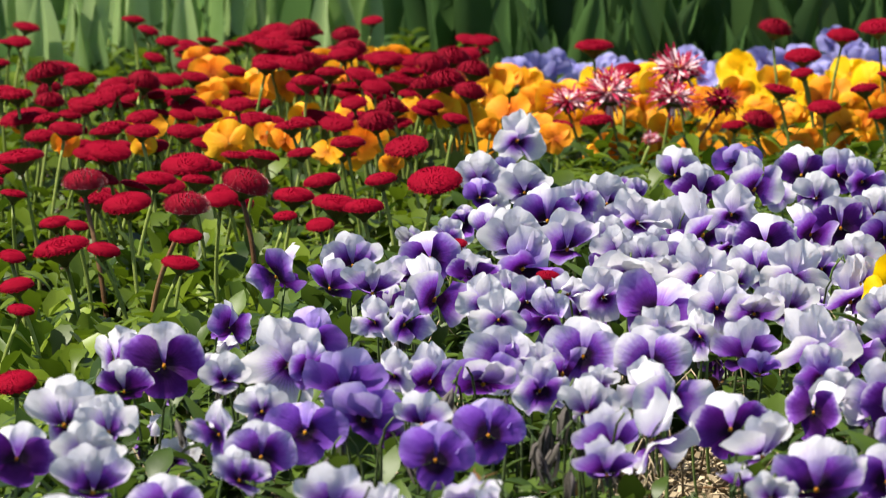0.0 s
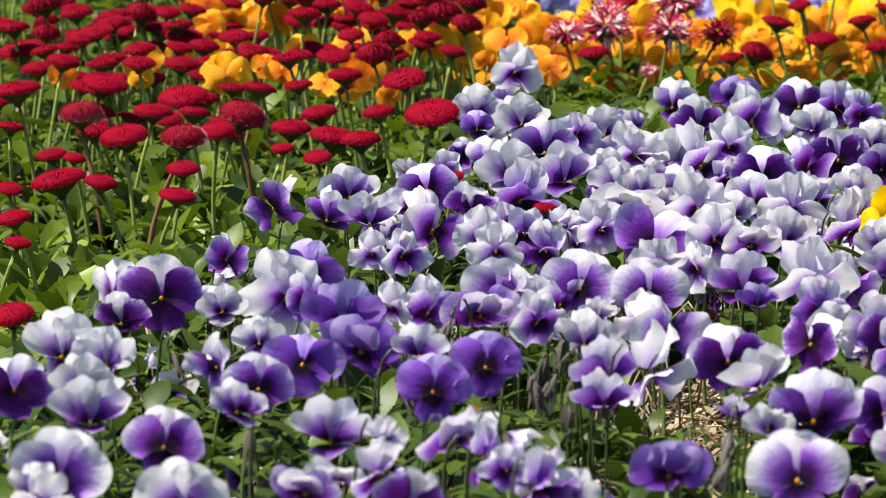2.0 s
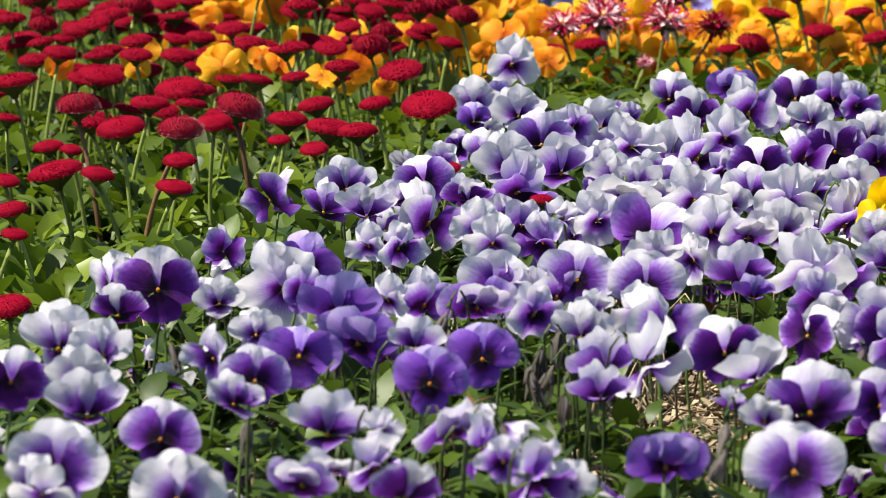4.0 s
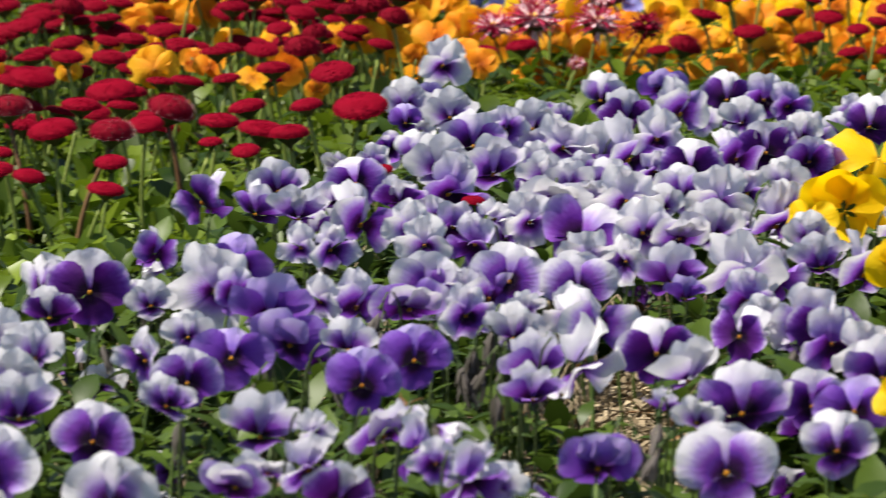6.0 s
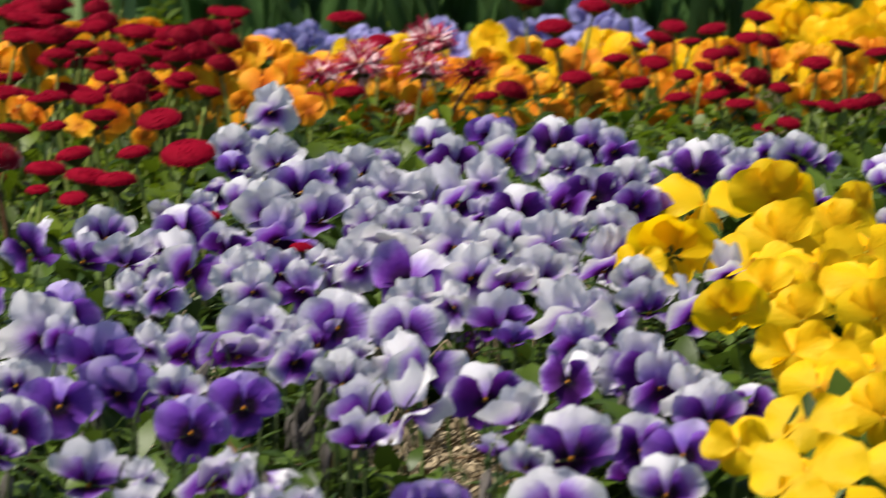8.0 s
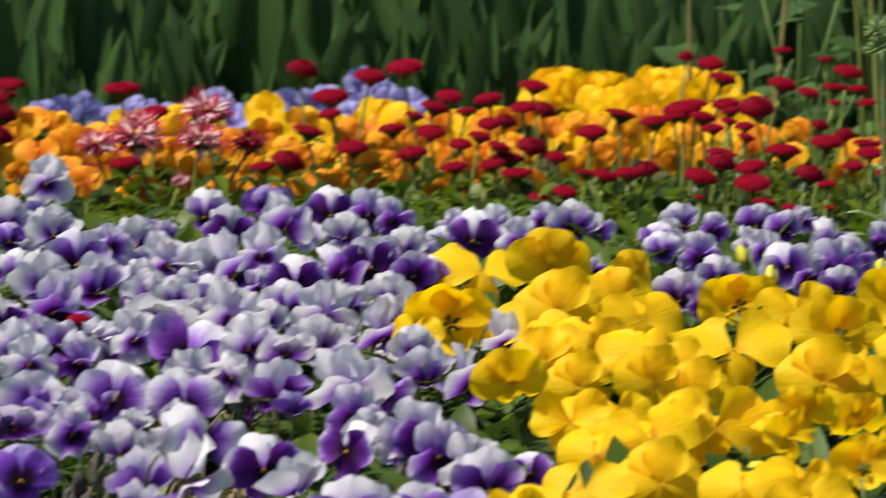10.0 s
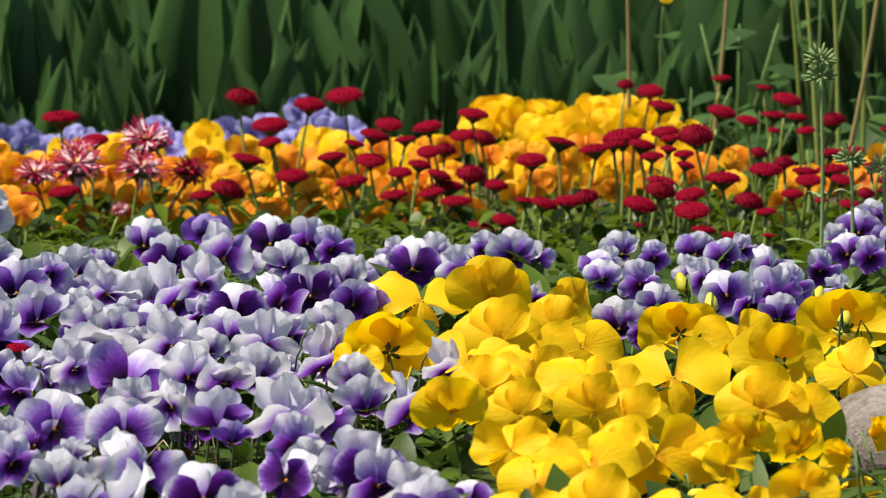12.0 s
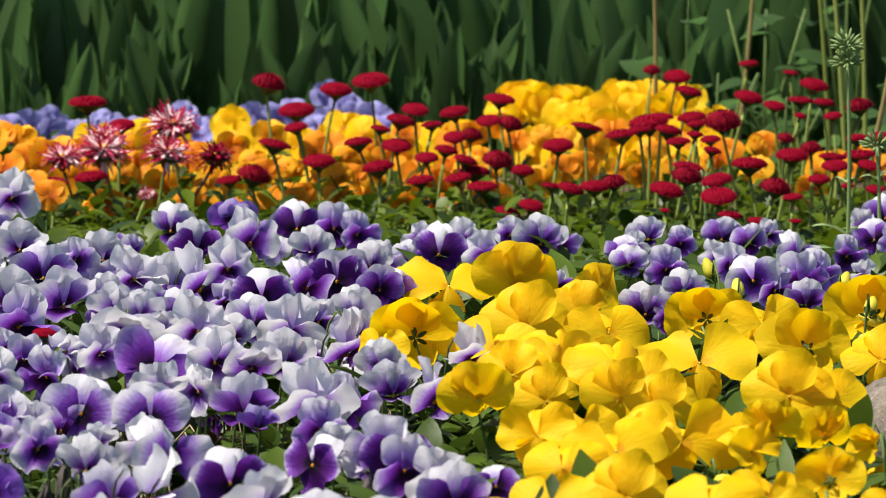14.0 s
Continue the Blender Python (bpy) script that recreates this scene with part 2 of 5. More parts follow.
def tube(path, radii, sides=6):
    """Points of a round stem along a path, and its faces."""
    verts, faces = [], []
    for i, p in enumerate(path):
        p = Vector(p)
        way = (Vector(path[min(i + 1, len(path) - 1)]) - Vector(path[max(i - 1, 0)])).normalized()
        side = way.cross(Vector((0.31, 0.95, 0.1))).normalized()
        up = way.cross(side)
        for s in range(sides):
            a = 2 * math.pi * s / sides
            verts.append(tuple(p + radii[i] * (math.cos(a) * side + math.sin(a) * up)))
    for i in range(len(path) - 1):
        for s in range(sides):
            a, b = i * sides + s, i * sides + (s + 1) % sides
            faces.append((a, b, b + sides, a + sides))
    faces.append(tuple(range(sides))[::-1])
    faces.append(tuple(range(len(verts) - sides, len(verts))))
    return verts, faces


def stem_mesh(name, mat, thick, bend, hook, seed):
    """A stem one unit high, which sways and nods at its top."""
    r = random.Random(seed)
    a = r.uniform(0, 6.28)
    path = [(bend * math.sin(3.1 * t) * math.cos(a), bend * math.sin(3.1 * t) * math.sin(a) + hook * max(0, t - 0.85) * 3, t) for t in [i / 9 for i in range(10)]]
    v, f = tube(path, [thick * (1.15 - 0.3 * i / 9) for i in range(10)])
    return mesh_of(name, v, f, [mat])


def ball_mesh(name, mat, rx, ry, rz, rows=6, cols=8):
    verts, faces = [(0, 0, rz)], []
    for i in range(1, rows):
        a = math.pi * i / rows
        for j in range(cols):
            b = 2 * math.pi * j / cols
            verts.append((rx * math.sin(a) * math.cos(b), ry * math.sin(a) * math.sin(b), rz * math.cos(a)))
    verts.append((0, 0, -rz))
    for j in range(cols):
        faces.append((0, 1 + j, 1 + (j + 1) % cols))
        faces.append((len(verts) - 1, len(verts) - 1 - cols + (j + 1) % cols, len(verts) - 1 - cols + j))
        for i in range(rows - 2):
            q = 1 + i * cols
            faces.append((q + j, q + cols + j, q + cols + (j + 1) % cols, q + (j + 1) % cols))
    return mesh_of(name, verts, faces, [mat])


def calyx_mesh(name, mat, wide, deep, points=5):
    """Green sepals behind a flower: a small star that wraps its back."""
    verts, faces = [], []
    for i in range(points):
        a = 2 * math.pi * i / points
        c, s = math.cos(a), math.sin(a)
        for u, w in ((0.0, 0.28), (0.5, 0.42), (0.85, 0.24), (1.0, 0.03)):
            for k in (-1, 0, 1):
                rad = wide * (0.12 + u)
                b = a + k * w / (0.5 + u)
                verts.append((rad * math.cos(b), rad * math.sin(b), -deep * (1 - u) ** 1.5 - 0.09 - 0.02 * (k == 0)))
        q = i * 12
        for r_ in range(3):
            for k in range(2):
                e = q + r_ * 3 + k
                faces.append((e, e + 1, e + 4, e + 3))
    return mesh_of(name, verts, faces, [mat])


def left_edge(y):
    """Where the violas give way to the daisies: x at a depth y."""
    return -0.60 + max(0.0, y - 3.45) * 0.165


# ---- violas and pansies ----
# how a flower is open: lean of the upper, side and lower petals, their bend, fold and ruffle
OPENINGS = [
    (-6, 3, 0, -0.04, 0.02, 0.024),      # flat
    (-22, 8, 4, -0.08, 0.06, 0.030),     # the upper petals lean back
    (30, 8, -18, -0.10, -0.06, 0.034),   # hooded
    (-16, -12, 2, -0.13, -0.12, 0.032),  # nodding, with a domed back
    (-14, 26, 14, -0.05, 0.10, 0.050),   # crumpled
    (-30, 14, -26, -0.10, 0.04, 0.044),  # spread like wings
    (40, 48, 36, 0.05, 0.20, 0.05),      # half closed
    (-12, -6, -14, -0.10, -0.08, 0.045), # wavy
    (46, 58, 48, 0.24, 0.28, 0.11)]      # withered


def flower_set(low, top, seed, opening, full=1.0, ruffle=1.0, fine=True, dome=0.0):
    """Five petals: two upper ones behind, two at the sides, one below in front."""
    d = math.pi / 180
    up, side, down, bend, fold, waves = OPENINGS[opening]
    bend -= dome
    r = random.Random(seed)
    w = waves * ruffle
    rise = 24 if opening in (0, 2) else 17
    return [
        petal_mesh("petal", top, (110 + r.uniform(-6, 6)) * d, 52 * d * full, 0.52, up + r.uniform(-6, 6), bend, fold * 0.5, w, -0.05, seed, fine=fine),
        petal_mesh("petal", top, (70 + r.uniform(-6, 6)) * d, 52 * d * full, 0.52, up + r.uniform(-10, 10), bend * 0.7, fold * 0.5, w, -0.035, seed + 1, fine=fine),
        petal_mesh("petal", low, (180 - rise + r.uniform(-6, 6)) * d, 54 * d * full, 0.545, side + r.uniform(-6, 6), bend * 0.5, fold, w * 0.8, -0.015, seed + 2, fine=fine),
        petal_mesh("petal", low, (rise + r.uniform(-6, 6)) * d, 54 * d * full, 0.545, side + r.uniform(-10, 10), bend * 0.5, fold, w * 0.8, -0.008, seed + 3, fine=fine),
        petal_mesh("petal", low, 270 * d, 66 * d * full, 0.435, down + r.uniform(-8, 8), bend, fold, w, 0.004, seed + 4, 0.06, fine),
    ]


VIOLA_SETS = [[[flower_set(VIOLA_LOW[c], VIOLA_TOP[c], 100 + 160 * c + 17 * p + 7 * s, p) for s in range(3)] for p in range(8)] for c in range(5)]
EYE_MESH = ball_mesh("eye", EYE_MAT, 0.027, 0.035, 0.024)
PALE_EYE = ball_mesh("eye", plant_material("pansy_eye", (0.45, 0.40, 0.02), (0.70, 0.58, 0.05), 0.0, 0.5, 400.0, False), 0.012, 0.016, 0.014)
CALYX_MESH = calyx_mesh("calyx", CALYX, 0.08, 0.16)
PANSY_CALYX = calyx_mesh("calyx", CALYX, 0.10, 0.13)
STEMS = [stem_mesh("stem", STEM, 0.0014, 0.014, 0.012, s) for s in range(6)]


def hooked_mesh(name, mat, thick, seed):
    """A stem one unit high whose neck arches over; the flower hangs from its end."""
    r = random.Random(seed)
    sway, bow = r.uniform(-0.006, 0.006), r.uniform(0.008, 0.014)
    path = [(0, bow, 0), (sway, bow * 1.3, 0.35), (sway, bow * 1.2, 0.7), (0, bow, 0.87), (0, bow * 0.7, 0.95), (0, 0.002, 0.995), (0, -0.004, 1.0), (0, -0.009, 0.97), (0, -0.011, HOOK_END)]
    v, f = tube(path, [thick * (1.15 - 0.3 * i / 8) for i in range(9)])
    return mesh_of(name, v, f, [mat])


HOOK_END = 0.925
HOOKED_STEMS = [hooked_mesh("stem", STEM_DARK, 0.0011, s) for s in range(6)]
BROWN_STEMS = [stem_mesh("stem", STEM_RED, 0.0032, 0.020, 0.0, s) for s in range(2)]


def whole(petals):
    """The petals of a far flower as one mesh."""
    verts, faces = [], []
    for me in petals:
        q = len(verts)
        verts += [tuple(v.co) for v in me.vertices]
        faces += [tuple(i + q for i in p.vertices) for p in me.polygons]
    return mesh_of("bloom", verts, faces, [petals[0].materials[0]])


def flower(name, petals, x, y, z, width, turn, tilt, roll, label, category, group, stems=STEMS, ground_z=0.0):
    """A flower on its stem; turn: degrees to the side from facing the path, tilt: degrees upwards."""
    ob = thing(name, Matrix.Translation((x, y, ground_z)), label, category, group)
    face = Matrix.Translation((0, 0, z - ground_z)) @ pose(0, 0, 0, 0, 0, turn) @ pose(0, 0, 0, 90 - tilt) @ pose(0, 0, 0, 0, 0, roll) @ Matrix.Diagonal((width, width, width, 1))
    for me in petals:
        piece("petal" if len(petals) > 1 else "bloom", me, ob, face)
    if y < 5.6 and z > 0.17 or name == "withered_flower":
        if name != "withered_flower":
            if name == "pansy_flower":
                piece("eye", PALE_EYE, ob, face, "small yellow-green eye")
            else:
                piece("eye", EYE_MESH, ob, face, "small orange-yellow eye")
        piece("calyx", PANSY_CALYX if name == "pansy_flower" else CALYX_MESH, ob, face, "green sepals")
    back = face.to_3x3() @ Vector((0, 0, -0.2))
    if tilt < -20:
        high = (z - ground_z + back.z) / HOOK_END
        over = pose(0, 0, 0, 0, 0, turn) @ Vector((0, -0.011, 0))
        piece("stem", rng.choice(HOOKED_STEMS), ob, Matrix.Translation((back.x - over.x, back.y - over.y, -0.005)) @ pose(0, 0, 0, 0, 0, turn) @ Matrix.Diagonal((1, 1, high, 1)), "thin green stem with an arched neck")
    else:
        piece("stem", rng.choice(stems), ob, Matrix.Translation((back.x, back.y, -0.005)) @ pose(0, 0, 0, 0, 0, rng.uniform(0, 360)) @ Matrix.Diagonal((1, 1, z - ground_z + back.z + (0.012 if tilt > -10 else -0.001), 1)), "thin green stem")
    return ob


VIOLA_LABELS = ["deep purple viola with a small yellow eye", "violet viola with paler petal edges",
                "white viola with a purple heart", "nearly white viola washed with lilac", "blue-violet viola with a dark heart"]
# violas, from the front of the bed to the back: x, y, height, width in mm, turn, tilt, roll in degrees, colouring and posture
VIOLAS_A = [
    (-188, 2515, 201, 40, 20, -40, -15, 7), (-418, 2558, 192, 40, 0, -40, 0, 31), (-339, 2600, 181, 54, 0, 0, 0, 37), (-433, 2605, 189, 32, -10, -20, 0, 37),
    (-114, 2650, 188, 40, 40, -30, 0, 14), (-424, 2655, 189, 60, 0, 0, 0, 20), (-94, 2657, 179, 33, 0, -20, 0, 37), (-219, 2676, 188, 38, 40, -30, 0, 24),
    (-268, 2687, 174, 41, -10, -20, 0, 12), (-137, 2692, 190, 29, -10, -20, 0, 24), (52, 2694, 185, 63, 0, 3, 0, 20), (-250, 2725, 176, 37, 0, -40, 0, 32)]
VIOLAS_B = [
    (-32, 2736, 179, 48, 20, -20, 0, 42), (127, 2772, 185, 45, 0, -20, 0, 23), (-157, 2803, 177, 34, 60, -30, 0, 14), (-228, 2826, 184, 24, 40, -30, 0, 34),
    (-142, 2829, 189, 23, 70, -40, 0, 36), (-381, 2838, 174, 53, 3, 5, 0, 10), (34, 2851, 189, 32, -10, -40, 0, 37), (-267, 2853, 176, 51, 5, -50, 0, 23),
    (-181, 2853, 177, 51, 45, -35, 0, 22), (-435, 2859, 186, 51, 15, -45, 0, 23), (66, 2885, 189, 57, 0, -30, 0, 13), (145, 2910, 187, 51, -10, 0, 0, 41)]
VIOLAS_C = [
    (-341, 2932, 182, 38, -20, -45, 0, 23), (88, 2946, 188, 34, 30, -20, 0, 37), (13, 2959, 177, 28, -20, -70, 0, 13), (-455, 2965, 189, 47, 0, -45, 0, 33),
    (118, 2973, 179, 50, 0, 0, 0, 10), (-205, 2984, 189, 52, 0, 4, 0, 40), (-82, 2989, 179, 41, 20, -60, 0, 13), (-512, 2999, 184, 51, 0, 0, 0, 1),
    (-335, 3016, 184, 49, 5, 0, 0, 10), (30, 3037, 185, 49, 40, -60, 0, 33), (172, 3050, 186, 49, 10, -30, 0, 13), (-374, 3088, 188, 36, -50, -20, 0, 24)]
VIOLAS_D = [
    (-459, 3100, 187, 45, 30, -20, 0, 37), (-51, 3104, 184, 50, 60, -40, 0, 34), (-174, 3109, 186, 52, 0, 0, 0, 40), (-81, 3122, 175, 48, 30, -50, 0, 13),
    (-498, 3133, 186, 60, -10, -35, 0, 33), (208, 3146, 183, 35, 0, 0, 0, 11), (-227, 3150, 187, 39, 0, -40, 0, 23), (-317, 3160, 178, 57, 8, 8, 0, 41),
    (7, 3167, 183, 58, 8, 0, 0, 1), (169, 3212, 174, 49, 10, -30, 0, 34), (-278, 3229, 177, 57, -15, -15, 0, 42), (143, 3237, 180, 48, 10, -20, 0, 14)]
VIOLAS_E = [
    (-362, 3268, 176, 36, 10, -30, 0, 33), (72, 3268, 180, 48, -35, 0, 0, 1), (-42, 3270, 185, 55, 35, -10, -15, 25), (137, 3270, 184, 55, 8, 0, 0, 1),
    (127, 3279, 190, 49, -20, -20, 0, 24), (-106, 3288, 174, 45, -10, -50, 0, 33), (123, 3289, 176, 44, -30, -20, 0, 24), (-303, 3340, 180, 60, 0, -40, 0, 43),
    (94, 3343, 177, 42, 20, -20, 0, 37), (-97, 3346, 187, 27, 10, -50, 0, 33), (-147, 3367, 179, 42, 20, -20, 0, 24), (-486, 3369, 174, 41, -10, -50, 0, 3)]
VIOLAS_F = [
    (-61, 3373, 179, 42, -10, -30, 0, 34), (81, 3386, 190, 42, 10, -20, 0, 14), (31, 3405, 188, 32, 0, -60, 0, 43), (-268, 3409, 183, 36, -20, -30, 0, 34),
    (-409, 3418, 177, 37, 10, -40, 0, 33), (-196, 3423, 175, 58, 10, -35, 0, 12), (-340, 3425, 187, 37, 20, 0, 0, 14), (-241, 3438, 174, 49, 30, -20, -20, 25),
    (-464, 3451, 183, 67, 0, 0, 0, 0), (-427, 3465, 178, 21, -30, -20, 0, 14), (-508, 3467, 183, 50, -40, 0, 15, 37), (-58, 3477, 184, 62, 0, 2, 0, 20)]
VIOLAS_G = [
    (-133, 3483, 175, 48, 30, -20, 0, 25), (-116, 3488, 189, 62, -8, 0, 0, 20), (-366, 3518, 174, 70, 0, -25, 0, 34), (-187, 3519, 177, 61, 0, 0, 0, 20),
    (-154, 3525, 178, 29, 0, -30, 0, 34), (77, 3534, 185, 61, 30, -30, 0, 35), (182, 3539, 189, 54, 45, -25, -20, 25), (20, 3548, 179, 53, 10, -50, 0, 13),
    (107, 3597, 175, 45, 40, -10, 0, 14), (-53, 3609, 189, 45, 10, -40, 0, 37), (151, 3644, 179, 50, 10, -50, 0, 23), (-361, 3659, 174, 57, 0, -15, 0, 41)]
VIOLAS_H = [
    (-280, 3671, 188, 37, 40, -30, 0, 24), (-19, 3677, 179, 40, -30, -20, 0, 34), (-308, 3697, 186, 36, -10, -30, 0, 34), (-198, 3697, 189, 45, 0, -20, 0, 34),
    (144, 3757, 189, 45, 0, -40, 0, 33), (-156, 3769, 180, 49, -20, -30, 0, 14), (-219, 3810, 189, 46, 0, -20, 0, 34), (29, 3822, 179, 54, 20, -30, 0, 22),
    (229, 3826, 185, 51, 40, -40, -20, 35), (-5, 3831, 183, 58, 10, -10, 0, 34), (-61, 3832, 176, 79, -20, 5, -35, 11), (60, 3861, 176, 60, 0, -55, 0, 33)]
VIOLAS_I = [
    (-110, 3876, 186, 52, 20, -30, 0, 34), (-181, 3880, 180, 47, 10, -40, 0, 14), (-144, 3887, 187, 42, 0, -60, 0, 34), (-327, 3894, 185, 59, 0, -65, 0, 23),
    (-42, 3899, 175, 38, 20, -40, 0, 37), (119, 3921, 177, 64, 40, -40, -20, 25), (-271, 3926, 175, 68, 40, -25, -20, 25), (130, 3950, 190, 49, 10, -30, 0, 37),
    (-374, 3968, 179, 51, -30, -40, 0, 13), (-207, 3973, 177, 37, 20, -20, 0, 24), (-296, 3976, 190, 51, 0, -30, 0, 22), (-237, 3982, 189, 49, 0, -55, 0, 3)]
VIOLAS_J = [
    (-21, 4000, 189, 66, 0, -35, 0, 34), (-89, 4024, 188, 66, 0, -35, 0, 32), (-431, 4026, 182, 54, -50, -15, 30, 15), (14, 4032, 179, 41, -10, -40, 0, 33),
    (-195, 4072, 186, 67, 30, -25, -30, 14), (69, 4108, 175, 66, 10, -30, 0, 34), (-365, 4116, 182, 58, 10, -40, 0, 23), (443, 4123, 184, 34, 20, -20, 0, 14),
    (421, 4125, 187, 54, -10, -40, 0, 23), (-61, 4126, 175, 42, 20, -20, 0, 22), (33, 4136, 177, 57, 0, -30, 0, 23), (-290, 4140, 187, 58, 15, 0, 15, 11)]
VIOLAS_K = [
    (98, 4166, 176, 47, 10, -30, 0, 24), (-79, 4179, 182, 47, 10, -30, 0, 33), (-105, 4190, 186, 52, 0, -40, 0, 37), (-40, 4205, 179, 47, -10, -40, 0, 23),
    (135, 4206, 180, 50, -10, -40, 0, 33), (-157, 4226, 186, 69, 30, -50, 0, 23), (596, 4232, 182, 45, 0, -45, 0, 13), (-66, 4268, 182, 41, -10, -50, 0, 23),
    (-214, 4277, 182, 71, 0, -45, 0, 33), (43, 4277, 188, 60, 0, -10, 0, 1), (6, 4307, 180, 42, 10, -40, 0, 24), (165, 4315, 190, 48, 20, -10, 0, 10)]
VIOLAS_L = [
    (61, 4329, 184, 41, 0, -30, 0, 34), (177, 4333, 183, 52, 0, -10, 0, 11), (-21, 4344, 187, 71, 40, -35, -20, 25), (-285, 4348, 182, 38, -10, -20, 0, 24),
    (-118, 4358, 182, 41, 0, -40, 0, 33), (353, 4367, 186, 31, 20, -20, 0, 14), (563, 4397, 187, 57, 10, -8, 10, 21), (-247, 4404, 181, 50, -20, -25, 0, 23),
    (92, 4423, 179, 57, 30, -20, -20, 15), (-90, 4428, 189, 67, 10, -40, 0, 34), (617, 4432, 180, 62, 10, -15, 0, 14)]
VIOLAS_M = [
    (-51, 4447, 175, 67, 20, -40, 0, 33), (125, 4464, 181, 65, 0, 0, 0, 0), (693, 4482, 182, 33, 10, -40, 0, 34), (-189, 4508, 181, 68, 10, -30, 0, 13),
    (9, 4528, 187, 62, 0, -30, 0, 34), (163, 4530, 188, 50, 0, -40, 0, 33), (446, 4553, 185, 43, -10, -25, 0, 23), (487, 4553, 181, 48, 10, -20, 0, 14),
    (548, 4603, 189, 37, -10, -30, 0, 34), (174, 4626, 178, 56, 20, -25, 0, 24)]
VIOLAS_N = [
    (640, 4627, 187, 49, 20, -20, -10, 25), (296, 4658, 186, 52, 10, -20, 0, 24), (103, 4667, 190, 51, 0, -40, 0, 33), (-161, 4675, 181, 45, 30, -20, 0, 24),
    (245, 4675, 185, 61, -20, -30, 0, 3), (-273, 4699, 184, 39, 0, -30, 0, 43), (-26, 4724, 186, 59, 20, -40, 0, 3), (-224, 4726, 187, 63, 0, -40, 0, 33),
    (-131, 4727, 175, 62, 0, -50, 0, 33), (770, 4734, 189, 43, 0, -20, 0, 14), (525, 4753, 187, 37, 0, -20, 0, 14)]
VIOLAS_O = [
    (367, 4776, 185, 61, 0, -30, 0, 23), (35, 4800, 184, 72, 40, -20, -20, 25), (393, 4806, 178, 40, 30, 0, 0, 14), (478, 4817, 177, 33, 10, -30, 0, 34),
    (634, 4830, 187, 37, 20, -30, 0, 24), (-285, 4900, 180, 61, -10, -40, 0, 33), (342, 4916, 180, 42, 0, -20, 0, 24), (831, 4946, 182, 51, 0, -20, 0, 12),
    (163, 4967, 176, 48, 30, -10, 0, 14), (136, 4985, 181, 59, 10, -10, 0, 14)]
VIOLAS_P = [
    (-260, 4988, 178, 42, 0, -20, 0, 40), (-58, 5017, 176, 59, -20, -30, 0, 23), (16, 5026, 189, 55, 10, -20, 0, 42), (93, 5031, 176, 62, 0, -25, 0, 3),
    (804, 5031, 185, 54, 0, -20, 0, 13), (836, 5118, 190, 48, 0, -30, 0, 23), (-262, 5309, 187, 66, 14, -32, -14, 34)]
VIOLAS_Y = [
    (455, 4744, 173, 45, -20, -20, -10, 13), (501, 4880, 178, 48, 10, -30, 10, 23), (585, 4861, 179, 50, -10, -25, -10, 13), (560, 4577, 182, 46, 10, -20, 0, 24),
    (587, 4404, 175, 50, 10, -20, 0, 14), (643, 4496, 182, 48, 20, -15, -10, 14), (714, 4745, 172, 43, 20, -20, -10, 14)]
VIOLAS_Z = [
    (487, 4368, 177, 47, 0, -30, 0, 23), (771, 4905, 173, 47, 0, -20, 10, 13), (777, 5029, 173, 45, 10, -20, 10, 24), (610, 4800, 182, 43, 0, -20, 0, 13),
    (237, 4905, 176, 40, -20, -30, -10, 24), (287, 4960, 170, 47, 10, -20, 10, 34), (214, 4689, 175, 44, 0, -30, -10, 23)]
VIOLAS = VIOLAS_A + VIOLAS_B + VIOLAS_C + VIOLAS_D + VIOLAS_E + VIOLAS_F + VIOLAS_G + VIOLAS_H + VIOLAS_I + VIOLAS_J + VIOLAS_K + VIOLAS_L + VIOLAS_M + VIOLAS_N + VIOLAS_O + VIOLAS_P + VIOLAS_Y + VIOLAS_Z

# yellow pansies of the front drift: x, y, height, width in mm, turn, tilt, roll in degrees, posture
PANSIES_A = [
    (367, 2726, 206, 71, 0, 22, 0, 5), (241, 2735, 187, 67, 0, 20, 0, 1), (223, 2798, 204, 72, 0, 22, 0, 1), (306, 2854, 195, 74, 10, 20, 0, 7),
    (183, 2887, 204, 47, -20, 0, 0, 4), (400, 2974, 188, 61, 0, 20, 0, 5), (489, 2990, 195, 49, 0, 10, 0, 1), (354, 3003, 201, 70, -8, 22, 0, 7),
    (243, 3053, 193, 62, -10, 22, 0, 1), (450, 3063, 204, 49, 185, -10, 0, 2), (404, 3065, 193, 54, 15, 15, 0, 1), (301, 3069, 192, 63, 0, 15, 0, 2)]
PANSIES_B = [
    (265, 3222, 190, 66, -10, 15, 0, 7), (508, 3223, 207, 39, -40, -10, 0, 6), (309, 3246, 199, 73, 0, 18, 0, 1), (250, 3284, 206, 58, -15, 15, 0, 4),
    (422, 3292, 191, 49, 25, 0, 0, 4), (439, 3304, 207, 45, -20, -20, 0, 2), (338, 3312, 198, 50, -20, 10, 0, 2), (487, 3341, 193, 50, 20, -20, 0, 2),
    (289, 3343, 200, 59, 10, 10, 0, 1), (372, 3358, 187, 85, 4, 22, 0, 5), (417, 3382, 188, 60, 20, 8, 0, 1), (215, 3467, 207, 62, 0, -15, 0, 2)]
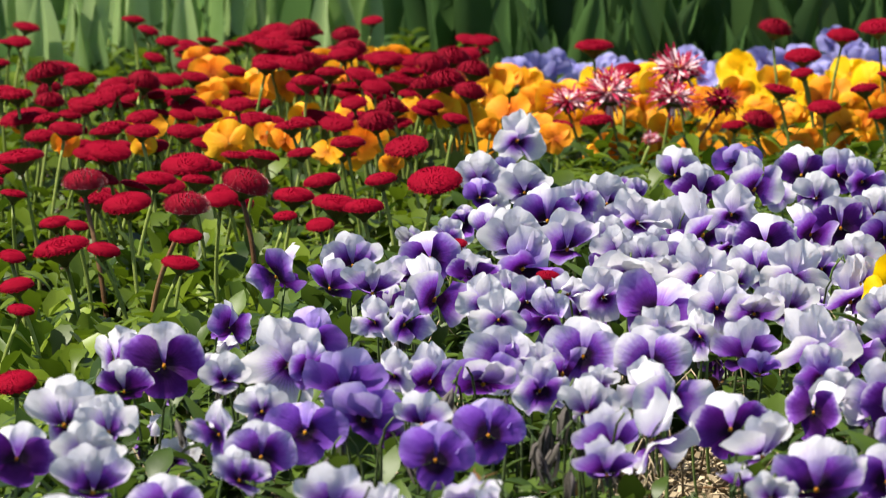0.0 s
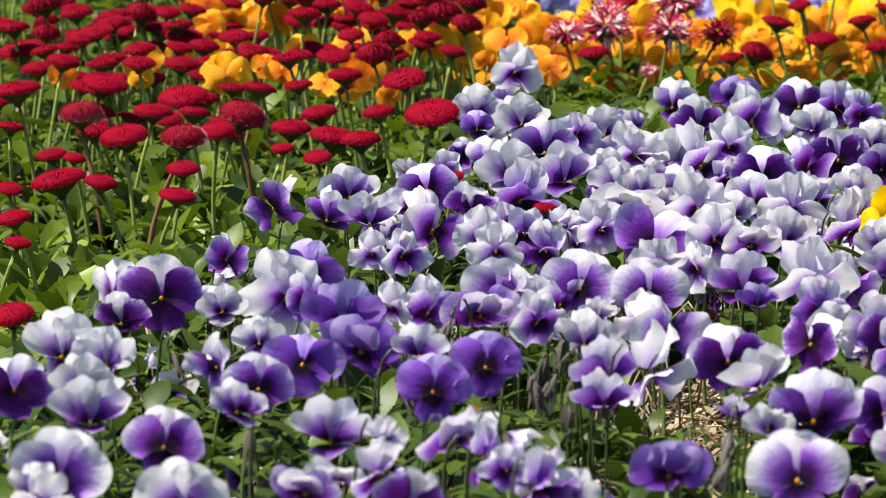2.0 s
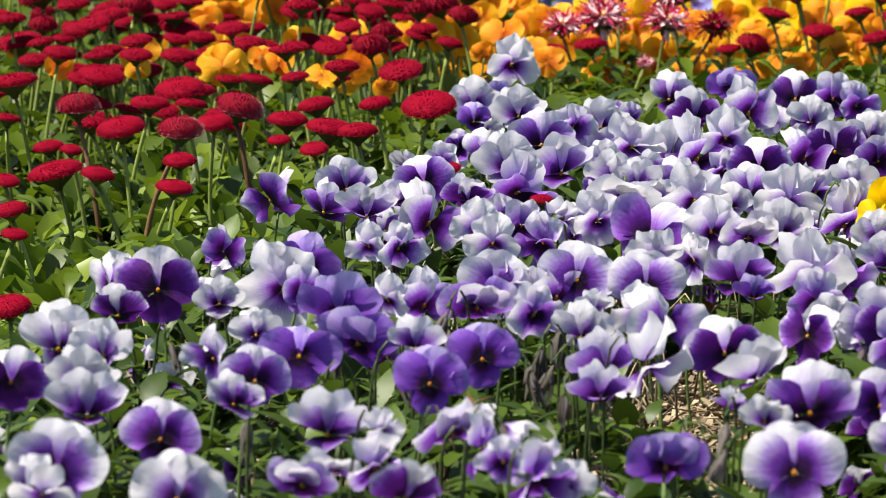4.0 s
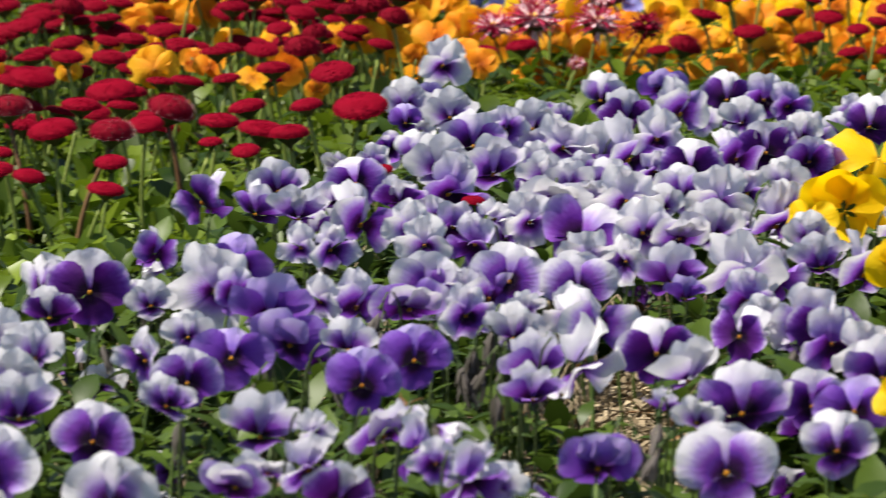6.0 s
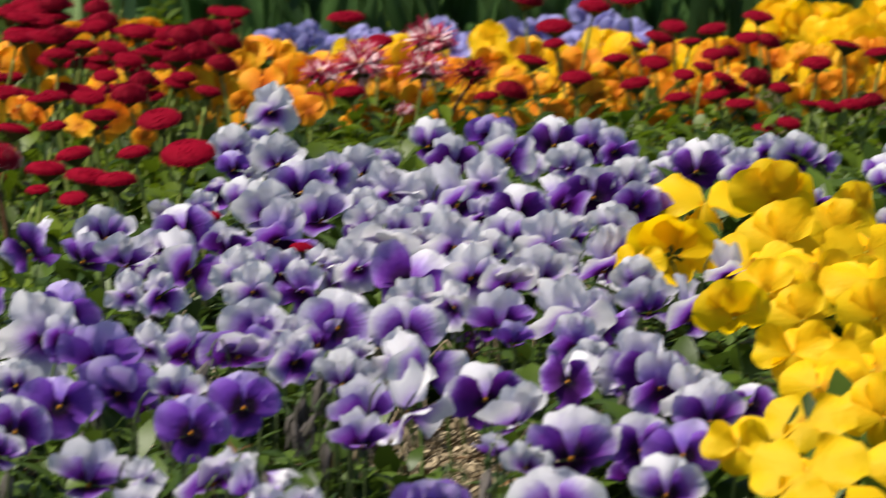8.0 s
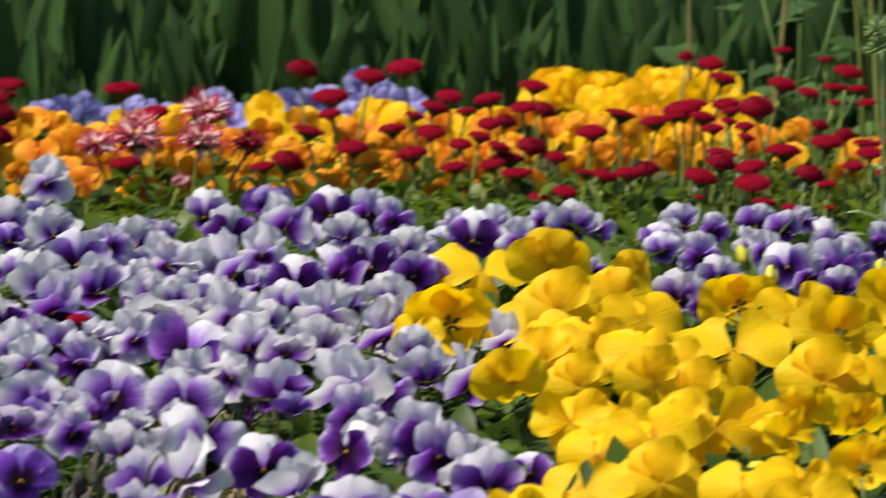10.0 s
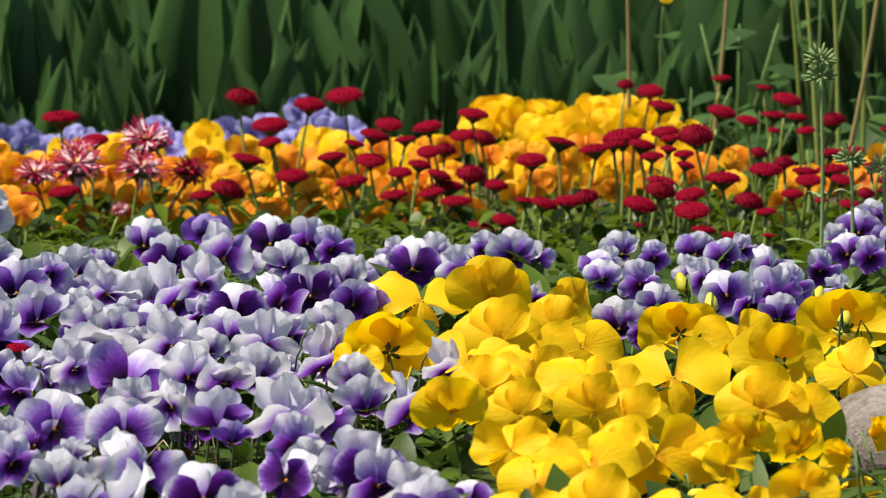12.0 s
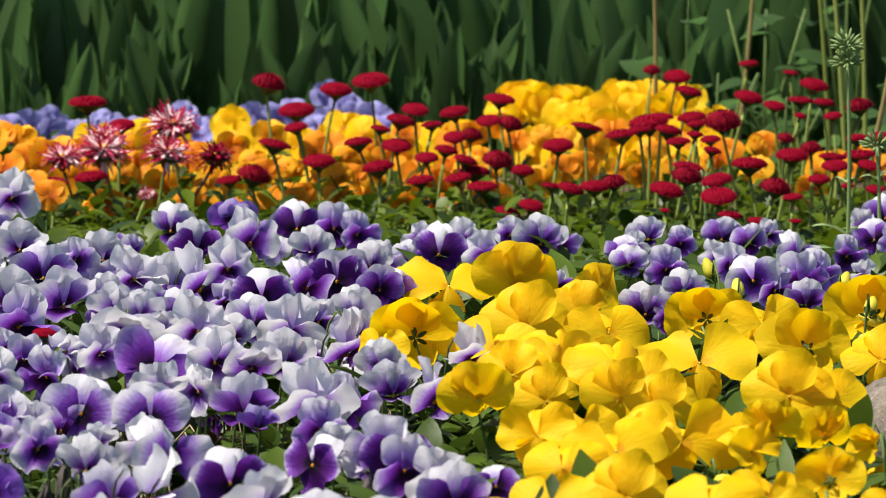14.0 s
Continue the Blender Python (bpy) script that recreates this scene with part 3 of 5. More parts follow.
PANSIES_C = [
    (336, 3506, 201, 62, 25, 5, 0, 2), (482, 3519, 200, 72, -12, 8, 0, 2), (377, 3528, 188, 60, 0, 10, 0, 2), (520, 3528, 196, 65, 18, 5, 0, 1),
    (581, 3549, 172, 39, 20, 10, 0, 6), (280, 3581, 188, 58, -5, 10, 0, 2), (373, 3626, 192, 59, -10, 28, 0, 2), (260, 3708, 193, 60, -15, 10, 0, 2),
    (351, 3714, 203, 81, 20, 15, 0, 7), (303, 3736, 189, 94, 6, 22, 0, 5), (433, 3756, 196, 95, 0, 40, 0, 5), (597, 3756, 197, 61, 10, 30, 0, 2)]
PANSIES_D = [
    (148, 3823, 203, 48, -35, 0, 0, 1), (538, 3833, 197, 77, 190, -10, 0, 0), (313, 3863, 199, 63, 20, 25, 0, 7), (187, 3916, 200, 87, 168, -5, 0, 7),
    (259, 3920, 189, 80, -10, 22, 0, 1), (517, 3968, 204, 70, 10, 15, 0, 1), (294, 3998, 197, 81, -5, 20, 0, 2), (373, 4002, 191, 76, 15, 15, 0, 1),
    (632, 4035, 200, 91, 178, -15, 0, 7), (473, 4054, 196, 76, 165, -10, 0, 7), (354, 4102, 197, 61, -10, 10, 0, 2),
    (388, 4254, 196, 61, 45, 0, 0, 2)]
PANSIES_E = [
    (302, 4270, 205, 82, 0, -12, 0, 2), (238, 4342, 196, 97, 0, 34, 0, 5), (193, 4361, 198, 41, -40, 10, 0, 1)]
PANSIES = PANSIES_A + PANSIES_B + PANSIES_C + PANSIES_D + PANSIES_E

# red double daisies: x, y, height, width in mm
DAISIES_A = [
    (-622, 3636, 141, 42), (-687, 4058, 145, 28), (-702, 4125, 160, 37), (-563, 4320, 160, 41), (-745, 4354, 160, 29), (-651, 4373, 165, 37),
    (-702, 4413, 165, 63), (-570, 4419, 175, 37), (-420, 4435, 150, 18), (-698, 4496, 175, 26), (-437, 4529, 175, 32), (-728, 4530, 175, 36),
    (-652, 4556, 195, 56), (-393, 4573, 190, 47), (-483, 4605, 175, 28), (-427, 4615, 190, 57), (-477, 4640, 195, 48), (-561, 4650, 190, 43),
    (-804, 4713, 185, 33), (-455, 4740, 200, 45), (-389, 4756, 200, 39), (-647, 4757, 200, 48), (-602, 4776, 195, 40), (-330, 4791, 198, 65)]
DAISIES_B = [
    (-628, 4878, 205, 61), (-837, 4948, 205, 63), (-553, 5009, 200, 45), (-743, 5028, 205, 59), (-390, 5155, 200, 56), (-464, 5172, 200, 46),
    (-676, 5238, 206, 46), (-730, 5242, 207, 44), (-551, 5339, 206, 47), (-844, 5351, 197, 45), (-800, 5397, 190, 44), (-756, 5432, 206, 45),
    (-451, 5444, 200, 50), (-507, 5486, 195, 46), (-355, 5550, 194, 37), (-634, 5628, 184, 57), (-696, 5630, 192, 45), (-497, 5630, 208, 38),
    (-448, 5634, 201, 39), (-951, 5667, 185, 69), (-867, 5671, 199, 47), (-733, 5710, 200, 54), (-409, 5735, 188, 40), (-402, 5741, 195, 40)]
DAISIES_C = [
    (-929, 5748, 196, 43), (-997, 5755, 210, 47), (-842, 5769, 211, 48), (-843, 5825, 185, 43), (-811, 5855, 212, 43), (-597, 5898, 204, 41),
    (-866, 5908, 197, 49), (-479, 5929, 210, 41), (-793, 5933, 188, 56), (409, 5935, 104, 40), (-651, 5956, 231, 44), (446, 5989, 108, 37),
    (-598, 5999, 231, 50), (-927, 6017, 206, 50), (289, 6023, 142, 42), (-581, 6032, 212, 44), (-183, 6033, 148, 50), (-705, 6037, 187, 44),
    (-977, 6047, 185, 41), (380, 6049, 131, 47), (-653, 6053, 255, 50), (-237, 6057, 137, 40), (-839, 6058, 193, 45), (-576, 6063, 187, 42)]
DAISIES_D = [
    (50, 6065, 145, 53), (-803, 6065, 200, 41), (15, 6070, 139, 39), (-552, 6075, 238, 45), (346, 6082, 140, 41), (231, 6090, 155, 50),
    (-460, 6093, 187, 50), (-633, 6097, 240, 49), (359, 6107, 162, 37), (443, 6125, 145, 38), (373, 6126, 144, 49), (-384, 6128, 185, 49),
    (407, 6136, 159, 46), (146, 6140, 160, 51), (-306, 6143, 154, 37), (82, 6171, 183, 51), (334, 6175, 171, 37), (-533, 6185, 192, 51),
    (-621, 6187, 264, 50), (306, 6187, 159, 37), (348, 6195, 188, 35), (207, 6229, 179, 46), (-503, 6229, 219, 52), (265, 6247, 173, 46)]
DAISIES_E = [
    (-1023, 6250, 188, 46), (115, 6253, 199, 37), (271, 6264, 208, 46), (-144, 6268, 203, 42), (-418, 6269, 189, 69), (318, 6273, 201, 35),
    (378, 6277, 183, 35), (242, 6280, 194, 33), (-674, 6292, 258, 46), (-645, 6298, 234, 59), (406, 6319, 203, 38), (117, 6329, 220, 57),
    (440, 6339, 195, 39), (356, 6339, 214, 46), (297, 6350, 218, 42), (428, 6392, 231, 49), (-198, 6393, 229, 60), (179, 6408, 244, 51),
    (76, 6425, 252, 53), (234, 6469, 255, 59), (534, 6084, 213, 50), (481, 5942, 198, 46), (472, 5624, 167, 38), (506, 5644, 168, 42)]
DAISIES_F = [
    (534, 5668, 170, 36), (448, 5644, 169, 29), (580, 6035, 207, 50), (628, 6121, 217, 61), (650, 6055, 209, 42), (695, 6153, 220, 45),
    (736, 6121, 216, 55), (656, 5974, 200, 36), (685, 6023, 205, 26), (703, 5986, 201, 31), (696, 5905, 192, 28), (650, 5795, 181, 45),
    (639, 5717, 174, 44), (678, 5693, 172, 44), (601, 5619, 166, 49), (667, 5582, 162, 49), (665, 5436, 150, 35), (738, 5815, 183, 53),
    (750, 5631, 166, 44), (765, 5570, 160, 29), (694, 5392, 147, 24), (744, 5387, 146, 18), (818, 5693, 171, 32), (806, 5876, 189, 49)]
DAISIES_G = [
    (838, 5918, 193, 31), (861, 5864, 187, 41), (856, 5798, 181, 40), (903, 5888, 189, 51), (950, 6011, 203, 36), (916, 5991, 201, 36),
    (811, 5986, 201, 26), (797, 6299, 238, 46), (828, 6236, 230, 35), (874, 6280, 235, 41), (909, 6390, 250, 46), (905, 6255, 232, 35),
    (954, 6226, 228, 43), (904, 6157, 220, 29), (855, 6153, 220, 18), (879, 6950, 243, 35), (949, 6950, 228, 27), (760, 6950, 223, 47),
    (718, 6950, 232, 29), (711, 6341, 244, 44), (1030, 6170, 221, 29), (904, 5803, 181, 35), (885, 5619, 164, 29), (946, 5717, 172, 19)]
DAISIES_H = [
    (963, 5790, 179, 25), (582, 5460, 153, 14), (609, 6060, 210, 36), (696, 6096, 214, 32), (651, 6157, 221, 37), (960, 5888, 189, 31),
    (919, 5693, 170, 25), (850, 5644, 166, 19)]
DAISIES = DAISIES_A + DAISIES_B + DAISIES_C + DAISIES_D + DAISIES_E + DAISIES_F + DAISIES_G + DAISIES_H

# tall daisies at the back: x, y, height, width in mm, maroon or not
TALL_A = [
    (-686, 6191, 247, 52, 0), (-657, 6240, 250, 56, 0), (-622, 6184, 246, 58, 0), (-653, 6029, 235, 54, 0), (-615, 5990, 232, 57, 0), (-587, 6033, 235, 49, 0), (-555, 5910, 225, 46, 0), (-580, 5838, 219, 50, 0), (-545, 6116, 241, 51, 1), (-564, 6258, 251, 42, 1), (-510, 5899, 224, 48, 0), (-485, 6040, 235, 50, 0), (-417, 5993, 231, 53, 1), (-392, 6046, 235, 57, 1)]
TALL_B = [
    (-354, 5938, 226, 51, 1), (-387, 5851, 219, 57, 1), (-347, 5720, 215, 46, 1), (-414, 5804, 215, 45, 1), (-454, 5847, 219, 46, 0), (-481, 5800, 215, 44, 0), (-953, 5884, 225, 53, 1), (-898, 5817, 219, 47, 0), (-844, 5798, 217, 44, 0), (-808, 5823, 219, 47, 1), (-739, 5693, 215, 46, 0), (-955, 5635, 215, 46, 0), (-838, 5600, 215, 49, 0), (-643, 5529, 215, 45, 0)]

# pink and white quilled daisies: x, y, height, width in mm, faded or not
QUILLED = [
    (-170, 6150, 182, 86, 0), (-68, 6242, 209, 79, 0), (-74, 6139, 178, 76, 0), (-5, 6124, 173, 62, 1),
    (-226, 6113, 171, 62, 0), (-102, 5966, 129, 27, 0), (-167, 6186, 193, 66, 0)]

# daisies with pale petal tips: x, y, height, width, lean in mm
TIPPED = [(-722, 4705, 200, 59, 45), (-579, 4497, 198, 59, -10), (-539, 4705, 200, 66, -12)]

# orange and yellow pansies among the red daisies: x, y, height, width in mm, 1 for orange
STRAYS = [
    (-648, 5472, 165, 63, 0), (-533, 5944, 165, 66, 0), (-507, 5366, 165, 40, 0), (-859, 5443, 165, 37, 1), (-752, 5414, 165, 31, 0), (-416, 6320, 165, 61, 1), (-586, 5855, 165, 41, 0), (-705, 6167, 165, 77, 0), (-529, 6216, 165, 50, 0),
    (-609, 5588, 165, 35, 1), (-953, 5683, 165, 31, 1), (-412, 5207, 165, 32, 1), (-745, 5762, 165, 36, 1), (-312, 6093, 150, 61, 1), (-264, 5858, 150, 47, 1), (-230, 5701, 150, 46, 1), (-325, 5814, 150, 35, 1)]


# the bare patch of soil: middle and half widths
BARE = (-0.035, 3.66, 0.075, 0.40)
VIOLA_STATES = ["", "", ", hooded", ", nodding", ", crumpled", ", turned aside", ", half closed", ", with wavy petals"]
for x, y, z, width, turn, tilt, roll, kind in VIOLAS:
    c, state = divmod(kind, 10)
    flower("viola_flower", rng.choice(VIOLA_SETS[c][state]), x / 1000, y / 1000, z / 1000, width / 1000 * (1.04, 1.04, 1.05, 1.07, 1.07, 1.09, 1.05, 1.04)[state] * (1 + 0.25 * (turn / 60) ** 2) * (1.1 if y < 3700 and state > 1 else 1.0), turn + rng.uniform(-5, 5), tilt + rng.uniform(-5, 5) + (4 if state == 3 else 0),
           roll + rng.uniform(-6, 6), VIOLA_LABELS[c] + VIOLA_STATES[state], "viola", "violas in the bed")

# flowers low in the bed, half hidden among the leaves
for i in range(75):
    y = rng.uniform(2.9, 5.0)
    x = rng.uniform(left_edge(y) + 0.03, 0.12 + 0.1 * (y - 3.0))
    if ((x - BARE[0]) / BARE[2]) ** 2 + ((y - BARE[1]) / BARE[3]) ** 2 > 1:
        c = rng.choice((0, 0, 1, 1, 2, 3))
        flower("viola_flower", rng.choice(rng.choice(VIOLA_SETS[c][2:])), x, y, rng.uniform(0.075, 0.125), rng.uniform(0.036, 0.05), rng.uniform(-75, 75), rng.uniform(-60, 15),
               rng.uniform(-40, 40), VIOLA_LABELS[c], "viola", "violas in the bed")
for i in range(55):
    y = rng.uniform(3.9, 5.05)
    x = rng.uniform(left_edge(y) + 0.04, 0.14)
    c = rng.choice((0, 1, 2, 2, 3, 3, 3))
    flower("viola_flower", rng.choice(rng.choice(VIOLA_SETS[c][2:])), x, y, rng.uniform(0.125, 0.165), rng.uniform(0.042, 0.054), rng.uniform(-50, 50), rng.uniform(-40, 20),
           rng.uniform(-25, 25), VIOLA_LABELS[c], "viola", "violas in the bed")

YELLOW_SETS = [[flower_set(YELLOW, YELLOW, 400 + 19 * p + 7 * s, p, 1.06, 1.2, dome=0.09) for s in range(3)] for p in range(8)]
ALL_YELLOW = [one for posture in YELLOW_SETS for one in posture]
FAR_YELLOW_SETS = [flower_set(YELLOW, YELLOW, 450 + 9 * s, (0, 1, 2, 3, 5, 7)[s], 1.22, 1.25, False) for s in range(6)]
FAR_YELLOW_BLOOMS = [[whole(one)] for one in FAR_YELLOW_SETS]
ORANGE_SETS = [flower_set(m, m, 500 + 9 * s, (0, 1, 2, 3, 5, 7)[s], 1.2, 1.2, False) for s, m in enumerate((ORANGE, AMBER, ORANGE, AMBER, ORANGE, AMBER))]
BLUE_SETS = [flower_set(BLUE, BLUE, 600 + 9 * s, s + 2, 1.0, 1.3, False) for s in range(4)]
ORANGE_BLOOMS, BLUE_BLOOMS = [[whole(one)] for one in ORANGE_SETS], [[whole(one)] for one in BLUE_SETS]
for x, y, z, width, turn, tilt, roll, state in PANSIES:
    flower("pansy_flower", rng.choice(YELLOW_SETS[state]), x / 1000, y / 1000, z / 1000 - 0.006, width / 1000 * 1.07, turn + rng.uniform(-10, 10), tilt + rng.uniform(4, 24) * (1 if abs(turn) < 90 else 0),
           roll + rng.uniform(-8, 8), "bright yellow pansy turned away, showing green sepals" if abs(turn) > 90 else "bright yellow pansy with broad ruffled petals", "pansy", "yellow pansies in front")
for x, y, z, width, orange in STRAYS:
    flower("pansy_flower", rng.choice(ORANGE_SETS[::2] if orange else ORANGE_SETS[1::2]), x / 1000, y / 1000, z / 1000, width / 1000 * 1.1, rng.uniform(-30, 30), rng.uniform(0, 30),
           rng.uniform(-15, 15), "orange pansy among red daisies" if orange else "amber yellow pansy among red daisies", "pansy", "pansies among the daisies")


def drift(name, sets, count, x0, x1, y0, y1, z0, z1, wide, label, group):
    """A drift of pansies; the ones behind stand higher."""
    for i in range(count):
        x = x0 + (x1 - x0) * (i + rng.random()) / count
        back = rng.random()
        flower(name, rng.choice(sets), x, y0 + (y1 - y0) * back, z0 + (z1 - z0) * back + rng.uniform(-0.012, 0.012), wide * rng.uniform(0.8, 1.15),
               rng.uniform(-35, 35), rng.uniform(-5, 35), rng.uniform(-15, 15), label, "pansy", group)


drift("orange_pansy", ORANGE_BLOOMS, 30, -0.8, -0.36, 5.5, 6.5, 0.15, 0.205, 0.056, "orange pansy among red daisies", "pansies among the daisies")
drift("orange_pansy", ORANGE_BLOOMS, 90, -0.42, 0.42, 6.15, 6.6, 0.075, 0.15, 0.056, "orange pansy behind the daisies", "orange pansies")
drift("orange_pansy", ORANGE_BLOOMS, 40, 0.34, 1.2, 6.3, 6.65, 0.10, 0.15, 0.055, "orange pansy behind the daisies", "orange pansies")
drift("pansy_flower", FAR_YELLOW_BLOOMS, 45, -0.22, 0.42, 6.65, 7.0, 0.09, 0.128, 0.066, "yellow pansy in the far drift", "far yellow pansies")
drift("pansy_flower", FAR_YELLOW_BLOOMS, 58, 0.48, 0.82, 6.6, 7.2, 0.10, 0.17, 0.07, "yellow pansy in the far drift", "far yellow pansies")
drift("lavender_pansy", BLUE_BLOOMS, 24, -0.36, 0.04, 7.2, 7.45, 0.085, 0.122, 0.062, "lavender blue pansy at the back", "lavender pansies")
drift("lavender_pansy", BLUE_BLOOMS, 20, 0.02, 0.30, 7.2, 7.45, 0.105, 0.15, 0.06, "lavender blue pansy at the back", "lavender pansies")


# ---- daisies ----
def quills(count, dome, length, wide, seed, droop=0.0, tips=0.1, core=0.42, flat=1.0):
    """A double daisy head one unit wide: narrow petals in a spiral over a flattened dome; a share of them has pale tips."""
    r = random.Random(seed)
    verts, faces, index = [], [], []
    n = 24

    def skin(a, b, k):
        s, c = math.sin(a) ** flat, math.cos(a) ** flat
        return Vector((k * s * math.cos(b), k * s * math.sin(b), dome * c * k / core))
    for i in range(7):
        for j in range(n):
            verts.append(tuple(skin(i / 6 * math.pi / 2 * 0.9999, 2 * math.pi * j / n, core * 0.98)))
    for i in range(6):
        for j in range(n):
            faces.append((i * n + j, (i + 1) * n + j, (i + 1) * n + (j + 1) % n, i * n + (j + 1) % n))
            index.append(0)
    for k in range(count):
        u = max(0.0, min(1.0, math.sqrt((k + 0.5) / count) + r.uniform(-0.03, 0.03)))
        b = k * 2.39996 + r.uniform(-0.15, 0.15)
        a = u * 1.53
        base = skin(a, b, core * 0.95) - Vector((0, 0, 0.02 * u))
        out = Vector((math.sin(a * 0.95) * math.cos(b), math.sin(a * 0.95) * math.sin(b), math.cos(a * 0.95) + 0.1 - droop * u)).normalized()
        across = Vector((-math.sin(b), math.cos(b), 0))
        side = out.cross(across).normalized()
        le = length * r.uniform(0.75, 1.2) * (0.7 + 0.4 * u)
        q = len(verts)
        for t, w in ((0, 0.7), (0.5, 1.0), (0.85, 0.8), (1.0, 0.3)):
            p = base + out * le * t - side * 0.15 * le * t * t
            for s in (-1, 1):
                verts.append(tuple(p + across * wide * w * s))
        pale = (k * 0.618) % 1 < tips
        for t in range(3):
            e = q + 2 * t
            faces.append((e, e + 1, e + 3, e + 2))
            index.append(1 if pale and t >= (2 if core > 0.4 else 1) else 0)
    return verts, faces, index


def bloom_mesh(name, mats, **kw):
    v, f, i = quills(**kw)
    return mesh_of(name, v, f, mats, i)


RED_BLOOMS = [bloom_mesh("bloom", [RED, TIP], count=280, dome=0.13 + 0.025 * s, length=0.046, wide=0.023, seed=20 + s, tips=0.0, droop=0.3, core=0.46, flat=0.8) for s in range(4)]
NEAR_BLOOMS = [bloom_mesh("bloom", [RED, TIP], count=1000, dome=0.14 + 0.022 * s, length=0.038, wide=0.0108, seed=25 + s, tips=0.0, droop=0.3, core=0.46, flat=0.8) for s in range(4)]
SPECKLED = bloom_mesh("bloom", [MAROON, TIP], count=380, dome=0.31, length=0.075, wide=0.014, seed=31, tips=0.45, core=0.45, flat=0.85)
DARK_BLOOM = bloom_mesh("bloom", [MAROON, RED], count=320, dome=0.32, length=0.08, wide=0.022, seed=33, tips=0.3, core=0.45)


def strap_mesh(name, mats, seed, rings, rise=0.0):
    """An open daisy head one unit wide: rings of strap petals, each folded along its middle, round a small gold heart."""
    r = random.Random(seed)
    verts, faces, index = [], [], []
    for count, lift, length in rings:
        for k in range(count):
            b = 2 * math.pi * (k + r.uniform(-0.3, 0.3)) / count
            a = radians(lift + rise + r.uniform(-13, 13))
            le, wide, curl, pale = length * r.uniform(0.8, 1.1), r.uniform(0.022, 0.034), r.uniform(-0.5, 0.4), r.random()
            across = Vector((-math.sin(b), math.cos(b), 0))
            q = len(verts)
            for t, w in ((0.12, 0.6), (0.45, 1.0), (0.8, 0.9), (1.0, 0.25)):
                e = a + curl * t
                p = Vector((math.cos(b) * math.cos(e), math.sin(b) * math.cos(e), math.sin(e))) * le * t
                for s in (-1, 0, 1):
                    verts.append(tuple(p + across * wide * w * s + Vector((0, 0, abs(s) * wide * 0.5))))
            for t in range(3):
                for s in range(2):
                    e = q + 3 * t + s
                    faces.append((e, e + 1, e + 4, e + 3))
                    index.append(1 if t < 2 and (pale < 0.3 or (pale < 0.7 and s)) else 0)
    for k in range(24):
        b, rad, q = k * 2.4, 0.014 * math.sqrt(k + 0.5), len(verts)
        p = Vector((rad * math.cos(b), rad * math.sin(b), 0.09 - rad * 0.4))
        verts += [tuple(p + Vector(o) * 0.018) for o in ((1, 0, 0), (-0.5, 0.87, 0), (-0.5, -0.87, 0), (0, 0, 2.2))]
        faces += [(q, q + 1, q + 3), (q + 1, q + 2, q + 3), (q + 2, q, q + 3)]
        index += [2, 2, 2]
    return mesh_of(name, verts, faces, mats, index)


PINK_BLOOMS = [strap_mesh("bloom", [PINK, TIP, GOLD], 40 + s, ((40, -10, 0.54), (36, 4, 0.52), (28, 20, 0.44), (16, 42, 0.30)), 4 * s) for s in range(3)]
FADED_BLOOM = strap_mesh("bloom", [MAROON, PINK, GOLD], 45, ((40, -22, 0.5), (36, 5, 0.46), (26, 38, 0.38), (16, 62, 0.3)))


def cup_mesh(name):
    verts, faces, n = [], [], 14
    for rad, z in ((0.05, -0.30), (0.08, -0.24), (0.17, -0.17), (0.27, -0.09), (0.36, -0.005)):
        for j in range(n):
            b = 2 * math.pi * j / n
            verts.append((rad * math.cos(b) * (1 + 0.06 * (j % 2)), rad * math.sin(b) * (1 + 0.06 * (j % 2)), z))
    for i in range(4):
        for j in range(n):
            faces.append((i * n + j, i * n + (j + 1) % n, (i + 1) * n + (j + 1) % n, (i + 1) * n + j))
    return mesh_of(name, verts, faces, [CUP_MAT])


CUP = cup_mesh("calyx")
DAISY_STEMS = [stem_mesh("stem", STEM_PALE, 0.0026, 0.014, 0.0, 60 + s) for s in range(6)]


def daisy(bloom, x, y, z, width, label, stems=DAISY_STEMS, lean=0.0, tip=0.0):
    ob = thing("daisy_flower", Matrix.Translation((x, y, 0)), label, "daisy", "daisies in the bed")
    width *= 1.05
    head = Matrix.Translation((0, 0, z - 0.1 * width)) @ pose(0, 0, 0, rng.uniform(-2, 20) + tip, rng.uniform(-13, 13), rng.uniform(0, 40)) @ Matrix.Diagonal((width, width, width, 1))
    piece("bloom", bloom, ob, head)
    piece("calyx", CUP, ob, head, "dark reddish-green cup under the petals")
    foot = Vector((rng.uniform(-0.035, 0.035) + lean, rng.uniform(-0.02, 0.02), -0.01))
    topp = head @ Vector((0, 0, -0.24))
    way = topp - foot
    turn = way.to_track_quat("Z", "Y").to_matrix().to_4x4()
    piece("stem", rng.choice(stems), ob, Matrix.Translation(foot) @ turn @ Matrix.Diagonal((1, 1, way.length, 1)), "pale green hairy stem")
    return ob


